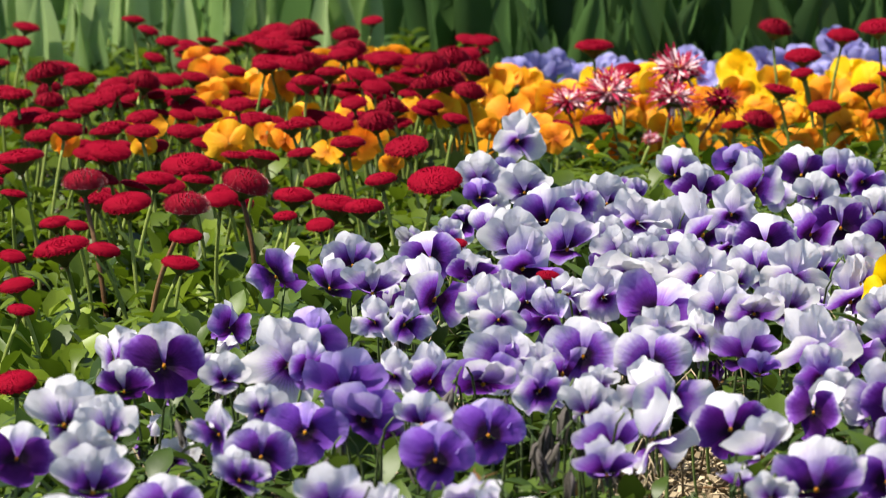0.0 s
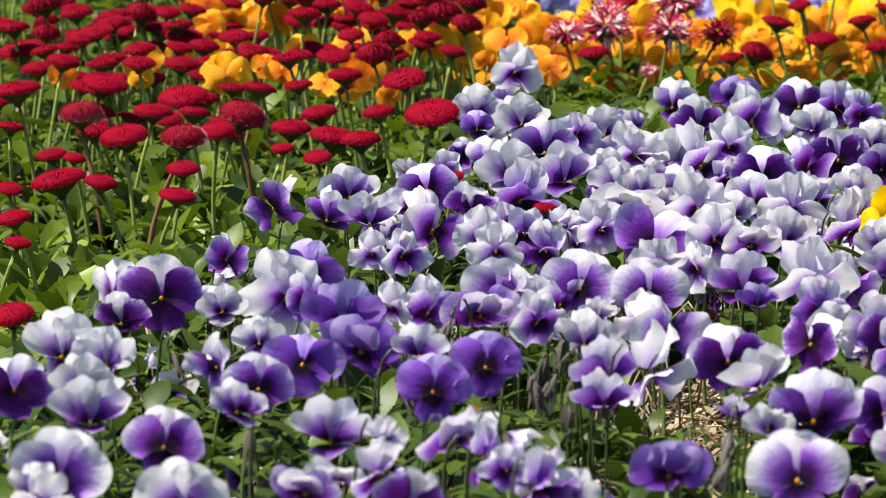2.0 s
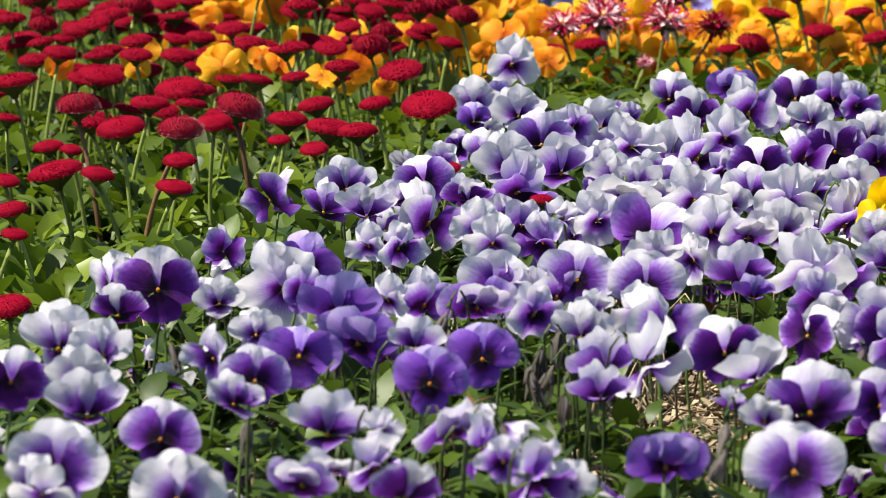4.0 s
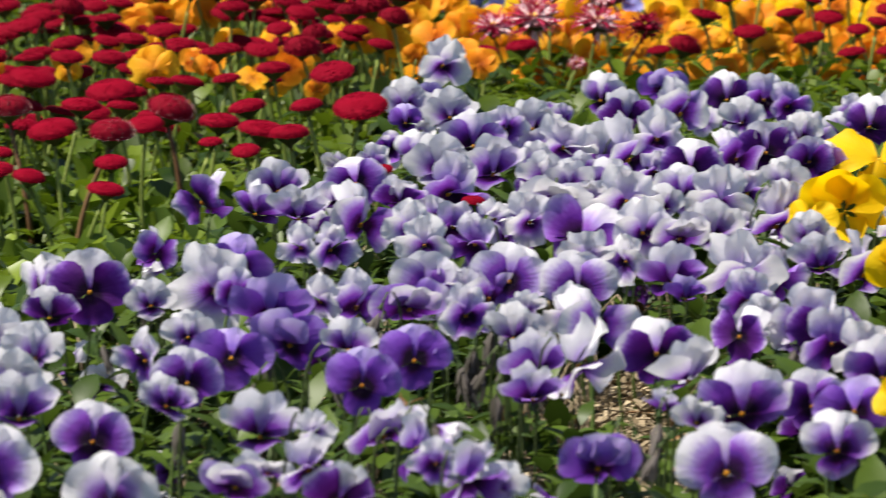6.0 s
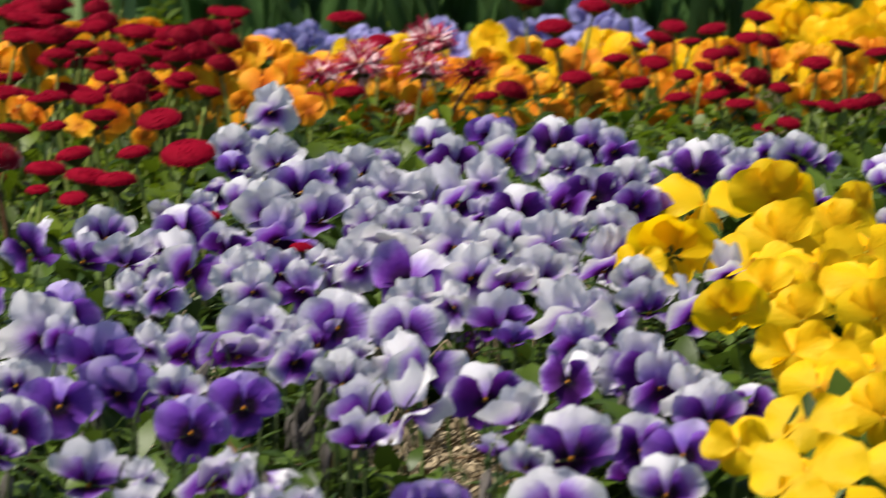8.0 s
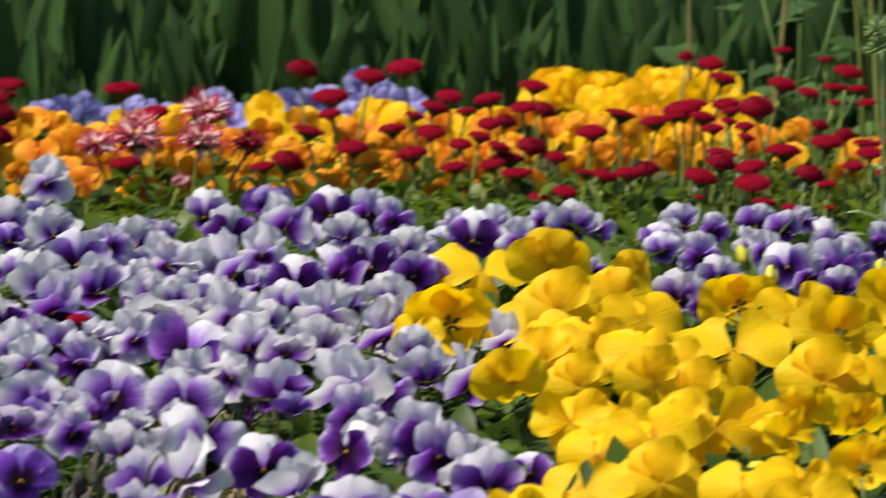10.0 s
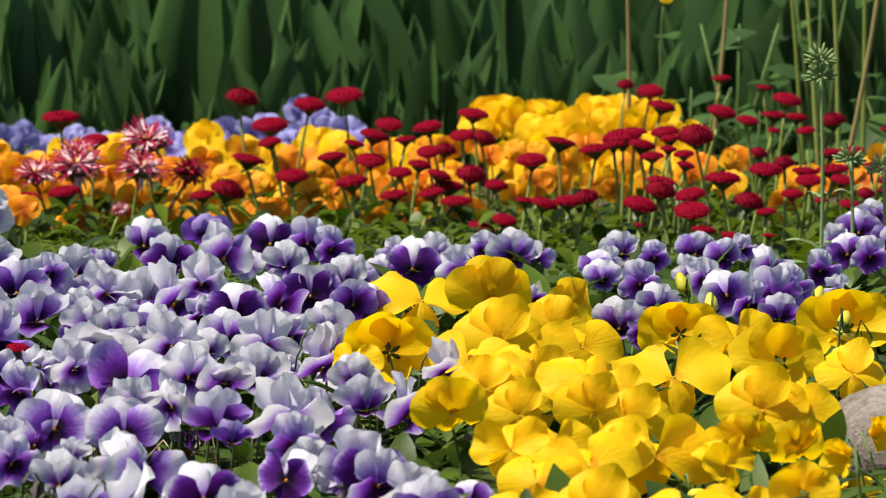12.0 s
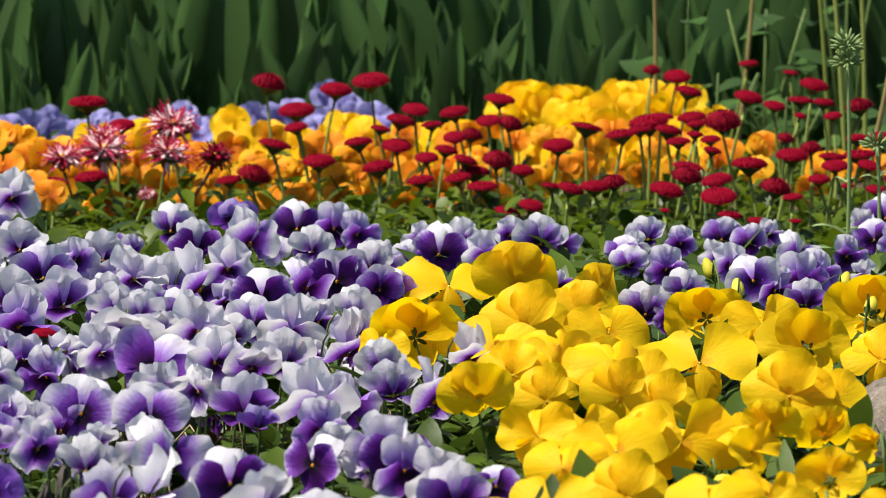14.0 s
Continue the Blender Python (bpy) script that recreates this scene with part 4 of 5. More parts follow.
for i, (x, y, z, width) in enumerate(DAISIES):
    dark = y > 5300 and i % 6 == 0
    daisy(DARK_BLOOM if dark else rng.choice(NEAR_BLOOMS if y < 5100 else RED_BLOOMS), x / 1000, y / 1000, z / 1000, width / 1000,
          "maroon double daisy on a tall stem" if dark else "crimson double daisy with a domed pompon head")
for x, y, z, width, dark in TALL_A + TALL_B:
    daisy(DARK_BLOOM if dark else rng.choice(RED_BLOOMS), x / 1000, y / 1000, z / 1000, width / 1000, "maroon double daisy on a tall stem" if dark else "crimson double daisy on a tall stem")
for x, y, z, width, lean in TIPPED:
    daisy(SPECKLED, x / 1000, y / 1000, z / 1000, width / 1000 * 0.86, "dark red double daisy with pale petal tips", BROWN_STEMS, lean / 1000)
for i in range(150):
    y = rng.uniform(4.9, 6.9)
    x = rng.uniform(-1.25, left_edge(y) - 0.16 if y < 5.6 else -0.38)
    z = 0.165 + 0.03 * (y - 5.0) + rng.uniform(-0.03, 0.012)
    daisy(rng.choice(RED_BLOOMS), x, y, z, rng.uniform(0.036, 0.046), "crimson double daisy with a domed pompon head")
for x, y in ((-0.272, 4.261), (-0.168, 4.025)):
    daisy(RED_BLOOMS[1], x, y, 0.188, 0.024, "small crimson daisy between violas")
for x, y, z, width, faded in QUILLED:
    daisy(FADED_BLOOM if faded else rng.choice(PINK_BLOOMS), x / 1000, y / 1000, z / 1000, width / 1000,
          "faded dark pink quilled daisy" if faded else "pink and white quilled daisy", BROWN_STEMS if faded else DAISY_STEMS, -0.05 if faded else 0.0, 8)


# ---- leaves of the bed ----
def leaf_points(base, turn, rise, length, wide, curl, fold, form, verts, faces):
    """One leaf: a strip three points across, folded along its rib and curling."""
    c, s = math.cos(turn), math.sin(turn)
    q, n = len(verts), 5
    for i in range(n + 1):
        t = i / n
        a = rise - curl * t
        d, h = length * t * math.cos(rise - curl * t / 2), length * t * math.sin(rise - curl * t / 2)
        w = wide * form[i]
        for k in (-1, 0, 1):
            ox, oz = k * w, abs(k) * w * fold
            verts.append((base[0] + c * d - s * ox, base[1] + s * d + c * ox, base[2] + h + oz * math.cos(a)))
    for i in range(n):
        for k in range(2):
            e = q + i * 3 + k
            faces.append((e, e + 1, e + 4, e + 3))


OVATE = (0.12, 0.7, 1.0, 0.85, 0.5, 0.05)
SPOON = (0.2, 0.26, 0.5, 0.92, 1.0, 0.42)
LANCE = (0.35, 0.8, 1.0, 0.8, 0.45, 0.03)


def foliage(name, label, mat, places, length, wide, form, low, high, per, category):
    r = random.Random(len(name) * 13 + per)
    verts, faces = [], []
    for x, y in places:
        turn0 = r.uniform(0, 6.28)
        for k in range(per):
            le = length * r.uniform(0.6, 1.25)
            leaf_points((x + r.uniform(-0.02, 0.02), y + r.uniform(-0.02, 0.02), r.uniform(low, high)), turn0 + k * 2.4 + r.uniform(-0.4, 0.4), r.uniform(0.1, 1.25), le,
                        wide * le / length * r.uniform(0.8, 1.2), r.uniform(0.2, 1.3), r.uniform(0.05, 0.5), form, verts, faces)
    return tagged(new(name, mesh_of(name, verts, faces, [mat])), label, category, kind="stuff")


def spread(count, x0, x1, y0, y1, keep, seed):
    r = random.Random(seed)
    out = []
    while len(out) < count:
        x, y = r.uniform(x0, x1) , r.uniform(y0, y1)
        if keep(x, y):
            out.append((x, y))
    return out


def bare(x, y):
    return ((x - BARE[0]) / BARE[2]) ** 2 + ((y - BARE[1]) / BARE[3]) ** 2 < 1


def in_violas(x, y):
    front = 2.3 + 0.14 * noise.noise(Vector((x * 5, 0.5, 0)))
    side = 0.9 + 0.08 * noise.noise(Vector((y * 3, 2.5, 0)))
    return left_edge(y) - 0.02 < x < side and y > front and not bare(x, y)


foliage("viola_foliage", "dark green viola leaves close to the soil", LEAF_VIOLA, spread(2700, -0.65, 0.95, 2.2, 5.3, in_violas, 1), 0.038, 0.0098, OVATE, 0.0, 0.128, 7, "leaves")
foliage("daisy_foliage", "light green spoon-shaped daisy leaves", LEAF_DAISY, spread(2600, -1.5, -0.1, 3.1, 8.3, lambda x, y: x < left_edge(y) + 0.01, 2), 0.046, 0.0115, SPOON, 0.0, 0.085, 7, "leaves")
foliage("daisy_foliage", "light green spoon-shaped daisy leaves", LEAF_DAISY, spread(1900, -0.4, 1.3, 5.05, 6.7, lambda x, y: x > left_edge(y) - 0.05, 3), 0.042, 0.0092, SPOON, 0.0, 0.095, 6, "leaves")
foliage("upright_daisy_foliage", "upright light green daisy leaves in front of the daisies", LEAF_DAISY, spread(330, -0.34, 1.1, 5.15, 5.75, lambda x, y: x > left_edge(y) + 0.02, 6), 0.074, 0.0135, SPOON, 0.0, 0.06, 7, "leaves")
foliage("pansy_foliage", "green pansy leaves under yellow flowers", LEAF_VIOLA, spread(420, 0.12, 0.8, 2.7, 4.9, lambda x, y: x > 0.1 + (y - 3.0) * 0.06, 4), 0.058, 0.015, OVATE, 0.02, 0.158, 6, "leaves")


foliage("ground_cover", "low dark green leaves between the tulips", LEAF_TULIP, spread(900, -2.0, 2.0, 7.65, 11.2, lambda x, y: True, 5), 0.12, 0.03, LANCE, 0.0, 0.03, 5, "leaves")


# ---- tulip leaves at the back ----
def blade_mesh(name, mat, seed, wide):
    """A broad upright leaf one unit long."""
    r = random.Random(seed)
    verts, faces, n = [], [], 9
    sway, twist, arch = r.uniform(-0.12, 0.12), r.uniform(-0.6, 0.6), r.uniform(0.02, 0.12)
    for i in range(n + 1):
        t = i / n
        w = wide * math.sin(math.pi * min(1, 0.12 + 0.88 * t) ** 0.8) ** 0.8 + 0.004
        for k in range(-2, 3):
            a = twist * t
            ox, oy = k / 2 * w, (k / 2) ** 2 * w * 0.8
            verts.append((ox * math.cos(a) - oy * math.sin(a) + sway * t * t, ox * math.sin(a) + oy * math.cos(a) - arch * t ** 2.2, t - 0.1 * t ** 3))
    for i in range(n):
        for k in range(4):
            e = i * 5 + k
            faces.append((e, e + 1, e + 6, e + 5))
    return mesh_of(name, verts, faces, [mat])


DARK_BLADES = [blade_mesh("leaf", LEAF_TULIP, 70 + s, 0.125) for s in range(9)]
SUNLIT_BLADES = [blade_mesh("leaf", LEAF_SUNLIT, 80 + s, 0.085) for s in range(4)]


def tulip(x, y, blades, high, label):
    ob = thing("tulip_plant", Matrix.Translation((x, y, 0)), label, "tulip", "tulips behind the bed")
    for k in range(4 if y < 8.3 else 3):
        turn = k * 97 + rng.uniform(-40, 40)
        piece("leaf", rng.choice(blades), ob, pose(0, 0, -0.02, 0, 0, turn) @ pose(0, 0.012, 0, rng.uniform(-6, 10), rng.uniform(-8, 8)) @ Matrix.Scale(high * rng.uniform(0.7, 1.15), 4))
    return ob


for i in range(56):
    tulip(-0.45 + (i + rng.uniform(0.1, 0.9)) * 1.75 / 56, 7.72 + rng.uniform(-0.08, 0.12), DARK_BLADES, rng.uniform(0.17, 0.30), "short dark green tulip leaves without flowers")
for row in range(6):
    y = 7.95 + row * 0.55
    across = 34 + 3 * row
    for i in range(across):
        x = -2.1 + (i + rng.uniform(0.1, 0.9)) * 4.6 / across
        # to the left, blades with sunlight painted in as a paler green
        if x < -0.35 - 0.5 * rng.random() and row < 4:
            tulip(x, y - 0.45 + rng.uniform(-0.1, 0.1), SUNLIT_BLADES, 0.36, "broad-leaved plant without flowers, sunlight painted as pale green")
        else:
            tulip(x, y + rng.uniform(-0.15, 0.15), DARK_BLADES, rng.uniform(0.40, 0.52) + 0.02 * row, "dark green tulip leaves without flowers")


# ---- ground ----
def ground_mesh():
    """One sheet: fine and uneven under the bed, then out to the horizon."""
    xs = [-2500, -400, -60, -10, -3] + [-1.6 + 0.05 * i for i in range(65)] + [3, 10, 60, 400, 2500]
    ys = [-2500, -400, -60, -10, 0, 1.2] + [1.9 + 0.06 * i for i in range(125)] + [12, 20, 60, 400, 2500]
    verts, faces = [], []
    for y in ys:
        for x in xs:
            inside = abs(x) < 2 and 1.5 < y < 10
            z = 0.012 * noise.noise(Vector((x * 7, y * 7, 0))) + 0.006 * noise.noise(Vector((x * 23, y * 23, 3))) - 0.004 if inside else 0.0
            verts.append((x, y, z))
    w = len(xs)
    for j in range(len(ys) - 1):
        for i in range(w - 1):
            faces.append((j * w + i, j * w + i + 1, (j + 1) * w + i + 1, (j + 1) * w + i))
    return mesh_of("ground", verts, faces, [SOIL])


tagged(new("ground", ground_mesh()), "dark crumbly garden soil under the plants", "soil", kind="structure")


# ---- stone, sticks and tall plants at the side ----
def stone_mesh(name, size, seed):
    """A rounded, slightly angular boulder."""
    bm = bmesh.new()
    bmesh.ops.create_icosphere(bm, subdivisions=4, radius=1.0)
    for v in bm.verts:
        p = v.co.normalized()
        p = Vector([math.copysign(abs(c) ** 0.72, c) for c in p])
        k = 1 + 0.10 * noise.noise(p * 1.4 + Vector((seed, 0, 0))) + 0.05 * noise.noise(p * 4 + Vector((0, seed, 0))) + 0.015 * noise.noise(p * 14)
        foot = 0.6 + 0.4 / (1 + math.exp(-9 * (p.z - 0.45)))
        v.co = Vector((p.x * size[0] * foot, p.y * size[1] * foot, p.z * size[2])) * k
    for f in bm.faces:
        f.smooth = True
    me = bpy.data.meshes.new(name)
    bm.to_mesh(me)
    bm.free()
    me.materials.append(STONE)
    return me


thing("boulder", pose(0.675, 3.72, 0.058, 0, 0, 12), "weathered grey-brown boulder half hidden by yellow pansies", "stone", me=stone_mesh("boulder", (0.135, 0.115, 0.125), 4.0))


for x, y, z, width, turn, tilt in ((0.575, 3.5, 0.122, 0.046, -40, 10), (0.577, 3.44, 0.122, 0.05, 10, 30), (0.546, 3.47, 0.125, 0.05, -20, 25)):
    flower("pansy_flower", rng.choice(ALL_YELLOW), x, y, z, width, turn, tilt, 0, "bright yellow pansy in front of the boulder", "pansy", "yellow pansies in front")


def stick(name, foot, top, thick, mat, label, category, bow=0.01):
    foot, top = Vector(foot), Vector(top)
    path = [tuple(foot.lerp(top, i / 10) + Vector((bow * math.sin(math.pi * i / 10), 0, 0))) for i in range(11)]
    v, f = tube(path, [thick * (1.1 - 0.25 * i / 10 + (0.2 if i in (3, 7) else 0)) for i in range(11)], 8)
    return thing(name, Matrix.Identity(4), label, category, "sticks behind the bed", mesh_of(name, v, f, [mat]))


stick("garden_cane", (0.736, 7.1, -0.03), (0.722, 7.1, 0.62), 0.0036, CANE, "thin brown cane standing in the bed", "cane")
stick("garden_cane", (0.865, 7.1, -0.03), (0.915, 7.1, 0.6), 0.0036, CANE, "thin brown cane leaning in the bed", "cane")
stick("garden_cane", (0.965, 6.4, -0.03), (1.075, 6.4, 0.6), 0.0036, CANE, "pale pinkish cane leaning in the bed", "cane")
for x, dx in ((0.995, -0.03), (1.02, -0.03), (1.05, -0.005), (1.085, 0.02)):
    stick("tall_stem", (x + 0.02, 6.9, -0.02), (x + dx, 6.92, 0.62), 0.0036, STEM_PALE, "tall bare yellow-green plant stem", "stem", 0.006)


def bud_cluster_mesh(name, size, count, seed):
    """A head of narrow pointed buds."""
    r = random.Random(seed)
    verts, faces = [], []
    for k in range(count):
        b, a = k * 2.4, 1.75 * math.sqrt((k + 0.5) / count)
        way = Vector((math.sin(a) * math.cos(b), math.sin(a) * math.sin(b), math.cos(a)))
        p, le = way * size * 0.35, size * r.uniform(0.5, 0.75)
        q = len(verts)
        v, f = tube([tuple(p), tuple(p + way * le * 0.45), tuple(p + way * le * 0.8), tuple(p + way * le)], [size * 0.04, size * 0.10, size * 0.075, size * 0.015], 5)
        verts += v
        faces += [tuple(i + q for i in t) for t in f]
    return mesh_of(name, verts, faces, [LEAF_GREY])


def single_leaf(name, mat, length, wide, form, curl, fold):
    v, f = [], []
    leaf_points((0, 0, 0), 0, 0.7, length, wide, curl, fold, form, v, f)
    return mesh_of(name, v, f, [mat])


SIDE_LEAF = [single_leaf("leaf", LEAF_GREY, 0.055, 0.0125, LANCE, c, 0.25) for c in (0.4, 0.9, 1.3)]
BUD_HEADS = [bud_cluster_mesh("bud_head", 0.022, 30, s) for s in (1, 2)]


def bud_plant(x, y, high, heads, pairs, label):
    ob = thing("bud_plant", Matrix.Translation((x, y, 0)), label, "plant", "plants in bud")
    path = [(0.01 * math.sin(2.5 * i / 9), 0, high * i / 9) for i in range(10)]
    v, f = tube(path, [0.0032 - 0.0012 * i / 9 for i in range(10)], 7)
    piece("stem", mesh_of("stem", v, f, [LEAF_GREY]), ob)
    for k, dz in enumerate(heads):
        piece("bud_head", BUD_HEADS[k % 2], ob, pose(0.006, 0, high + dz, 0, rng.uniform(-12, 12), 40 * k), "cluster of pointed green-white buds")
    for at, scale in pairs:
        for side in (0, 180):
            piece("leaf", rng.choice(SIDE_LEAF), ob, pose(0.006, 0, high * at, 0, 0, side + rng.uniform(-35, 35)) @ Matrix.Scale(scale, 4))
    return ob


bud_plant(0.745, 5.0, 0.375, (0.0, 0.02), ((0.62, 0.35), (0.45, 0.9), (0.38, 1.0), (0.3, 1.0)), "tall grey-green plant with white-tipped bud clusters")
bud_plant(0.782, 5.0, 0.275, (0.0,), ((0.86, 0.4), (0.6, 0.8), (0.45, 1.0), (0.3, 1.0)), "grey-green plant with a bud cluster")
bud_plant(0.825, 5.02, 0.262, (0.0,), ((0.8, 0.4), (0.5, 1.0), (0.3, 1.0)), "grey-green plant with a bud cluster")
bud_plant(0.66, 5.75, 0.155, (0.0,), ((0.5, 0.6),), "low grey-green plant with a bud cluster")

BUSH_LEAF = [single_leaf("leaf", m, 0.085, 0.026, OVATE, c, 0.15) for m, c in ((LEAF_TULIP, 0.6), (LEAF_TULIP, 0.9), (LEAF_TULIP, 0.7), (LEAF_TULIP, 1.1))]


def bush(x, y, high, count, label):
    ob = thing("leafy_bush", Matrix.Translation((x, y, 0)), label, "bush", "bushes behind the bed")
    for k in range(3):
        v, f = tube([(0, 0, -0.02), (0.03 * (k - 1), 0.02, high * 0.5), (0.07 * (k - 1), 0, high)], [0.0035, 0.003, 0.002], 6)
        piece("stem", mesh_of("stem", v, f, [STEM]), ob)
    for k in range(count):
        piece("leaf", rng.choice(BUSH_LEAF), ob, pose(rng.uniform(-0.12, 0.12), rng.uniform(-0.1, 0.1), high * (0.1 + 0.9 * rng.random()), rng.uniform(-30, 30), rng.uniform(-20, 30), rng.uniform(0, 360)))
    return ob


for x, y, high in ((1.12, 7.45, 0.5), (1.3, 7.3, 0.5), (0.98, 7.5, 0.3), (0.87, 7.3, 0.2), (0.97, 7.15, 0.17), (1.45, 7.5, 0.5), (1.2, 7.0, 0.2)):
    bush(x, y, high, 15, "dark leafy bush with thin green stems")
flower("pansy_flower", FAR_YELLOW_SETS[0], 0.783, 6.95, 0.385, 0.05, 20, 20, 0, "orange-yellow flower on a tall stem", "pansy", "far yellow pansies")


# ---- buds and withered flowers ----
def bud_mesh(name, mat):
    v, f = tube([(0, 0, 0), (0, 0, 0.25), (0, 0, 0.6), (0, 0, 0.9), (0, 0, 1.0)], [0.14, 0.27, 0.25, 0.13, 0.02], 8)
    return mesh_of(name, v, f, [mat])


YELLOW_BUD = bud_mesh("bud", plant_material("bud_yellow", (0.5, 0.45, 0.03), (0.75, 0.66, 0.08), 0.3, 0.5, 20.0, False))


WILTED_SETS = [flower_set(WILT, WILT, 700 + 9 * s, 8, 0.9) for s in range(4)]
SEPALS = calyx_mesh("calyx", CALYX, 0.34, 0.2)


def bud(x, y, z, size, me, tip, turn, label, category, group):
    """A closed flower that hangs or leans from a hooked stem."""
    ob = thing("flower_bud", Matrix.Translation((x, y, 0)), label, category, group)
    head = Matrix.Translation((0, 0, z)) @ pose(0, 0, 0, 0, 0, turn) @ pose(0, 0, 0, tip) @ Matrix.Scale(size, 4)
    piece("bud", me, ob, head)
    piece("calyx", SEPALS, ob, head, "green sepals")
    hook = pose(0, 0, 0, 0, 0, turn) @ Vector((0, 0.018, 0))
    path = [(hook.x * 1.4, hook.y * 1.4, -0.01), (hook.x * 1.3, hook.y * 1.3, z * 0.5), (hook.x * 1.2, hook.y * 1.2, z * 0.88), (hook.x * 0.8, hook.y * 0.8, z * 0.88 + 0.026), (hook.x * 0.25, hook.y * 0.25, z + 0.018), (0, 0, z)]
    v, f = tube(path, [0.0015, 0.0014, 0.0013, 0.0012, 0.0012, 0.0013])
    piece("stem", mesh_of("stem", v, f, [STEM]), ob)
    return ob


for x, y, z, tip, turn in ((0.123, 4.14, 0.175, 70, 90), (0.51, 4.32, 0.2, 40, 200), (0.653, 4.17, 0.2, 50, 20), (0.641, 4.02, 0.19, 70, -100), (0.533, 3.40, 0.17, 60, -60), (0.40, 3.35, 0.15, 80, 30), (0.623, 3.99, 0.205, 60, 160), (0.604, 3.79, 0.205, 80, -70), (0.513, 4.12, 0.205, 50, 180), (0.620, 4.15, 0.205, 40, 150)):
    bud(x, y, z, 0.025, YELLOW_BUD, tip, turn, "plump yellow pansy bud with green sepals", "flower bud", "pansy buds")
for x, y in ((-0.217, 3.38), (-0.215, 3.22), (-0.122, 3.30), (-0.133, 3.20), (-0.092, 3.22), (-0.153, 2.96), (0.008, 2.93), (-0.523, 3.45), (-0.422, 3.51), (-0.294, 3.78), (-0.44, 3.34),
             (-0.245, 3.20), (0.114, 3.26), (-0.02, 2.90), (-0.34, 3.0), (-0.3, 3.3), (-0.16, 3.6), (0.08, 3.5), (-0.12, 3.9), (0.0, 4.2), (-0.1, 4.4),
             (-0.141, 3.283), (-0.125, 3.201), (-0.111, 3.271), (-0.098, 3.203), (-0.141, 3.18), (-0.179, 3.448), (-0.218, 3.368), (-0.007, 2.909), (0.008, 2.869), (-0.239, 3.198), (-0.297, 3.13), (-0.113, 3.132)):
    flower("withered_flower", rng.choice(WILTED_SETS), x, y, rng.uniform(0.15, 0.18), rng.uniform(0.036, 0.048), rng.uniform(-70, 70), rng.uniform(-90, -55), rng.uniform(0, 360),
           "withered nodding viola with crumpled petals", "viola", "withered violas")


# ---- mulch and dry leaves on the bare soil ----
def chips(name, count, x0, x1, y0, y1, seed):
    r = random.Random(seed)
    verts, faces = [], []
    for k in range(count):
        x, y = r.uniform(x0, x1), r.uniform(y0, y1)
        a, le, w, t = r.uniform(0, 3.14), r.uniform(0.005, 0.018), r.uniform(0.0008, 0.0034), r.uniform(0.0003, 0.0008)
        lift = r.uniform(0.004, 0.026)
        c, s = math.cos(a), math.sin(a)
        up = r.uniform(-0.9, 0.9)
        q = len(verts)
        for dz in (-t, t):
            for u, v in ((-1, -1), (1, -1), (1, 1), (-1, 1)):
                verts.append((x + c * u * le / 2 - s * v * w, y + s * u * le / 2 + c * v * w, lift + dz + up * u * le / 2))
        faces += [(q, q + 3, q + 2, q + 1), (q + 4, q + 5, q + 6, q + 7), (q, q + 1, q + 5, q + 4), (q + 1, q + 2, q + 6, q + 5), (q + 2, q + 3, q + 7, q + 6), (q + 3, q, q + 4, q + 7)]
    return tagged(new(name, mesh_of(name, verts, faces, [STRAW], smooth=False)), "pale straw and wood chips on dark soil", "mulch", kind="stuff")


chips("straw_mulch", 3200, -0.13, 0.06, 3.3, 4.1, 11)
chips("straw_mulch", 3500, -0.6, 0.6, 2.5, 5.2, 12)


def dry_leaf_mesh(seed):
    r = random.Random(seed)
    verts, faces = [], []
    for k in range(5):
        leaf_points((0, 0, 0.004 * k), k * 1.2 + r.uniform(-0.2, 0.2), r.uniform(0.1, 0.9), 0.022, 0.008, r.uniform(-0.5, 1.2), r.uniform(0.2, 0.9), OVATE, verts, faces)
    return mesh_of("dry_leaf", verts, faces, [DRY])


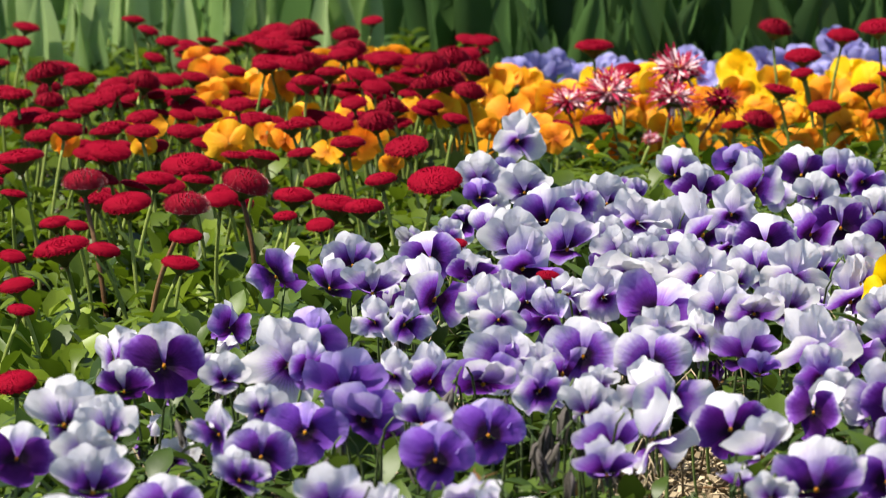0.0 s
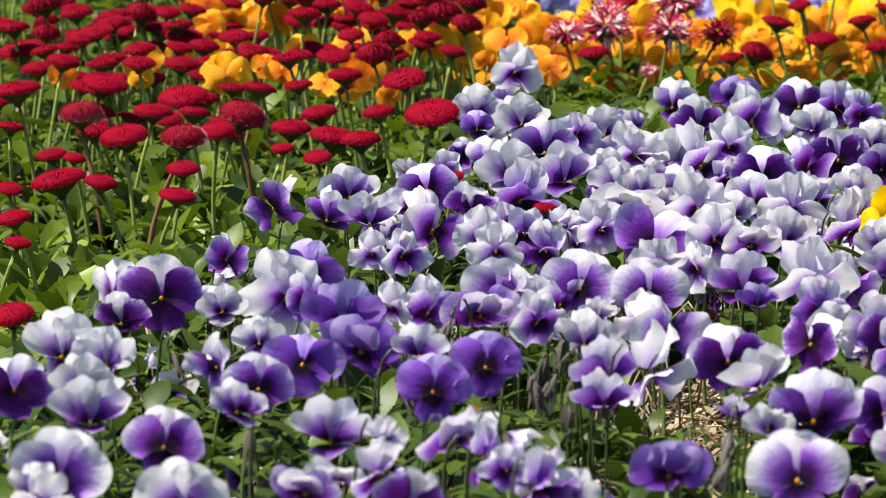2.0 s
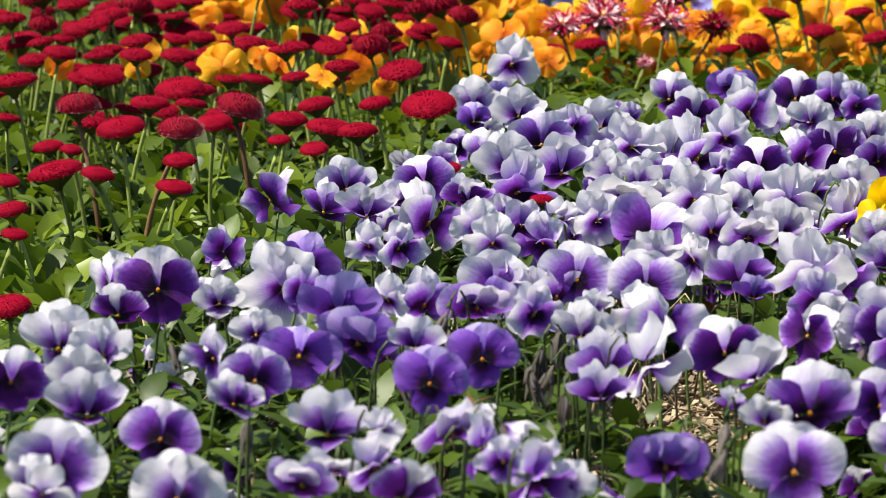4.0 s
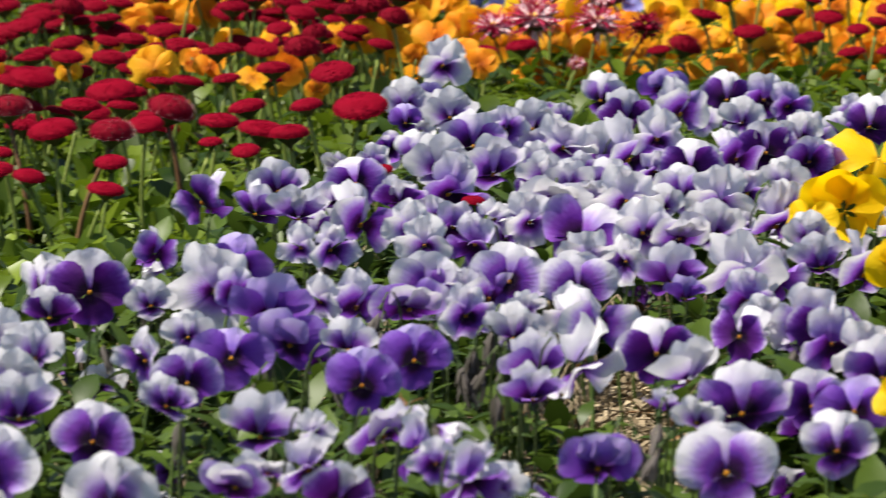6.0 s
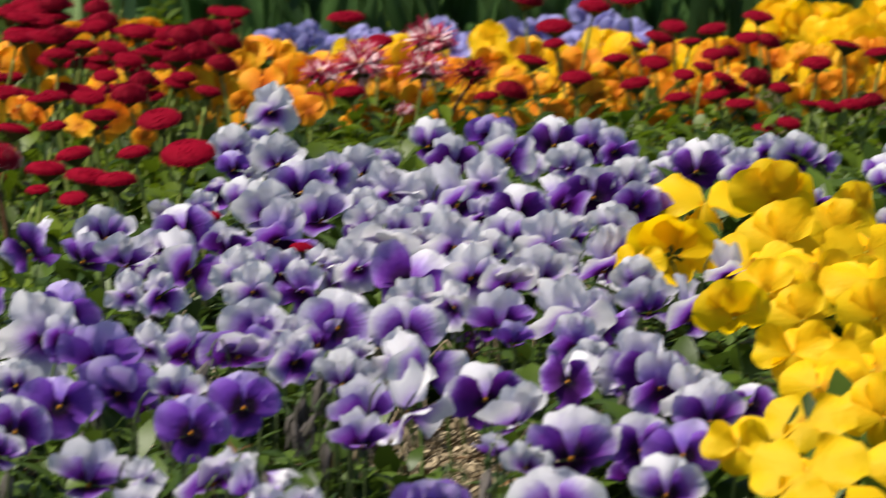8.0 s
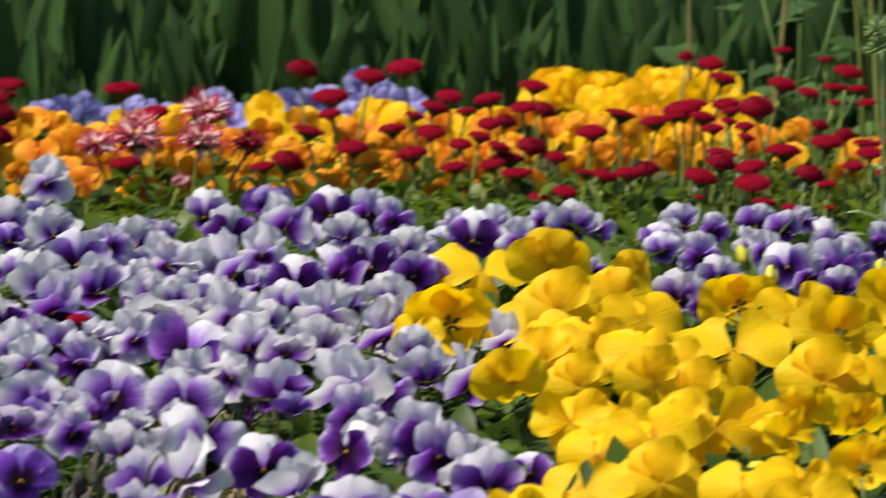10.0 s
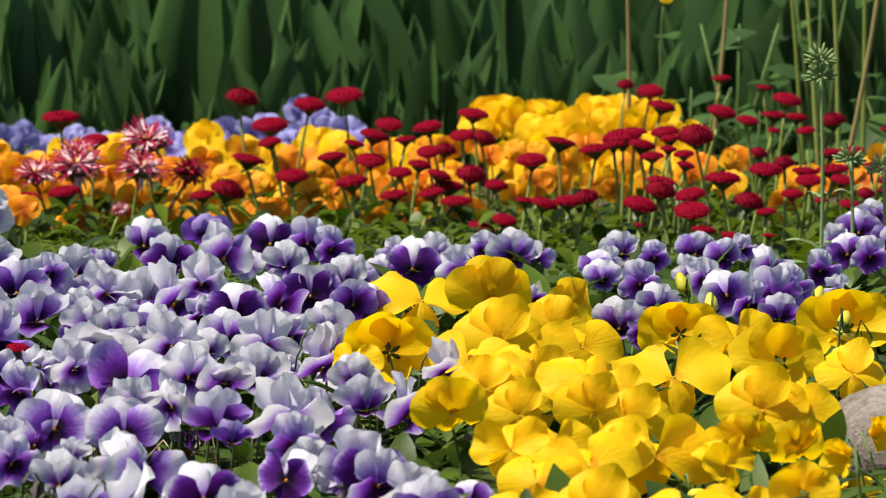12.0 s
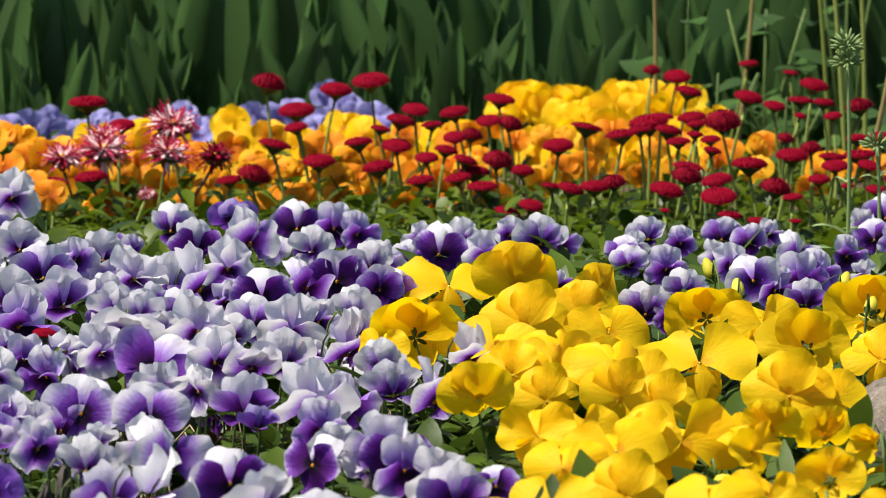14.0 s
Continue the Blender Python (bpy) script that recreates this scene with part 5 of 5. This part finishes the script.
for x, y, z, s in ((-0.101, 3.345, 0.10, 1.4), (-0.182, 3.069, 0.15, 0.7), (-0.19, 3.42, 0.06, 0.9), (-0.01, 4.27, 0.03, 1.0), (-0.2, 4.0, 0.02, 0.8), (0.03, 3.62, 0.02, 0.8), (-0.47, 3.2, 0.03, 0.8)):
    thing("dry_leaf", pose(x, y, z, 20, 10, s * 90) @ Matrix.Scale(s, 4), "curled dry brown leaf among the violas", "dry leaf", "dry leaves", dry_leaf_mesh(int(x * 1000)))
for x, y, a, le in ((-0.06, 3.86, 60, 0.06), (0.0, 3.8, 20, 0.045), (-0.12, 3.7, 110, 0.05), (-0.09, 3.45, 150, 0.08)):
    v, f = tube([(-le, 0, 0.015), (-le * 0.3, 0.004, 0.022), (le * 0.3, -0.003, 0.02), (le, 0.002, 0.03)], [0.0013, 0.0012, 0.001, 0.0006], 5)
    thing("twig", pose(x, y, 0, 0, 0, a), "thin dark brown twig lying on the soil", "twig", "twigs", mesh_of("twig", v, f, [STEM_RED]))


# ---- withered stalks and leaf rosettes ----
def stalks(count, seed):
    r = random.Random(seed)
    verts, faces = [], []
    for k in range(count):
        y = r.uniform(2.5, 4.9)
        x = r.uniform(left_edge(y), 0.2)
        a, le, h = r.uniform(0, 6.28), r.uniform(0.02, 0.07), r.uniform(0.04, 0.13)
        q = len(verts)
        v, f = tube([(x, y, 0.0), (x + le * 0.2 * math.cos(a), y + le * 0.2 * math.sin(a), h * 0.7), (x + le * 0.6 * math.cos(a), y + le * 0.6 * math.sin(a), h),
                     (x + le * math.cos(a), y + le * math.sin(a), h * r.uniform(0.55, 0.95))], [0.0012, 0.0011, 0.0009, 0.0005], 4)
        verts += v
        faces += [tuple(i + q for i in t) for t in f]
    return tagged(new("withered_stalks", mesh_of("withered_stalks", verts, faces, [STRAW])), "thin withered stalks among the violas", "stalks", kind="stuff")


stalks(420, 21)
ROSETTE_LEAVES = [single_leaf("leaf", m, 0.066, 0.0125, SPOON, c, f) for m, c, f in ((LEAF_DAISY_ONE, 0.5, 0.2), (LEAF_DAISY_ONE, 0.9, 0.35), (LEAF_DAISY_ONE, 0.2, 0.5))]
for i in range(95):
    y = rng.uniform(3.5, 5.1)
    x = rng.uniform(max(-0.75, left_edge(y) - 0.35), left_edge(y) - 0.03)
    ob = thing("daisy_rosette", Matrix.Translation((x, y, 0.0)), "rosette of light green spoon-shaped daisy leaves", "leaves", "daisy rosettes")
    for k in range(7):
        piece("leaf", rng.choice(ROSETTE_LEAVES), ob, pose(0, 0, rng.uniform(0, 0.03), 0, 0, k * 51 + rng.uniform(-15, 15)) @ pose(0, 0, 0, 0, rng.uniform(-50, 5)) @ Matrix.Scale(rng.uniform(0.9, 1.5), 4))
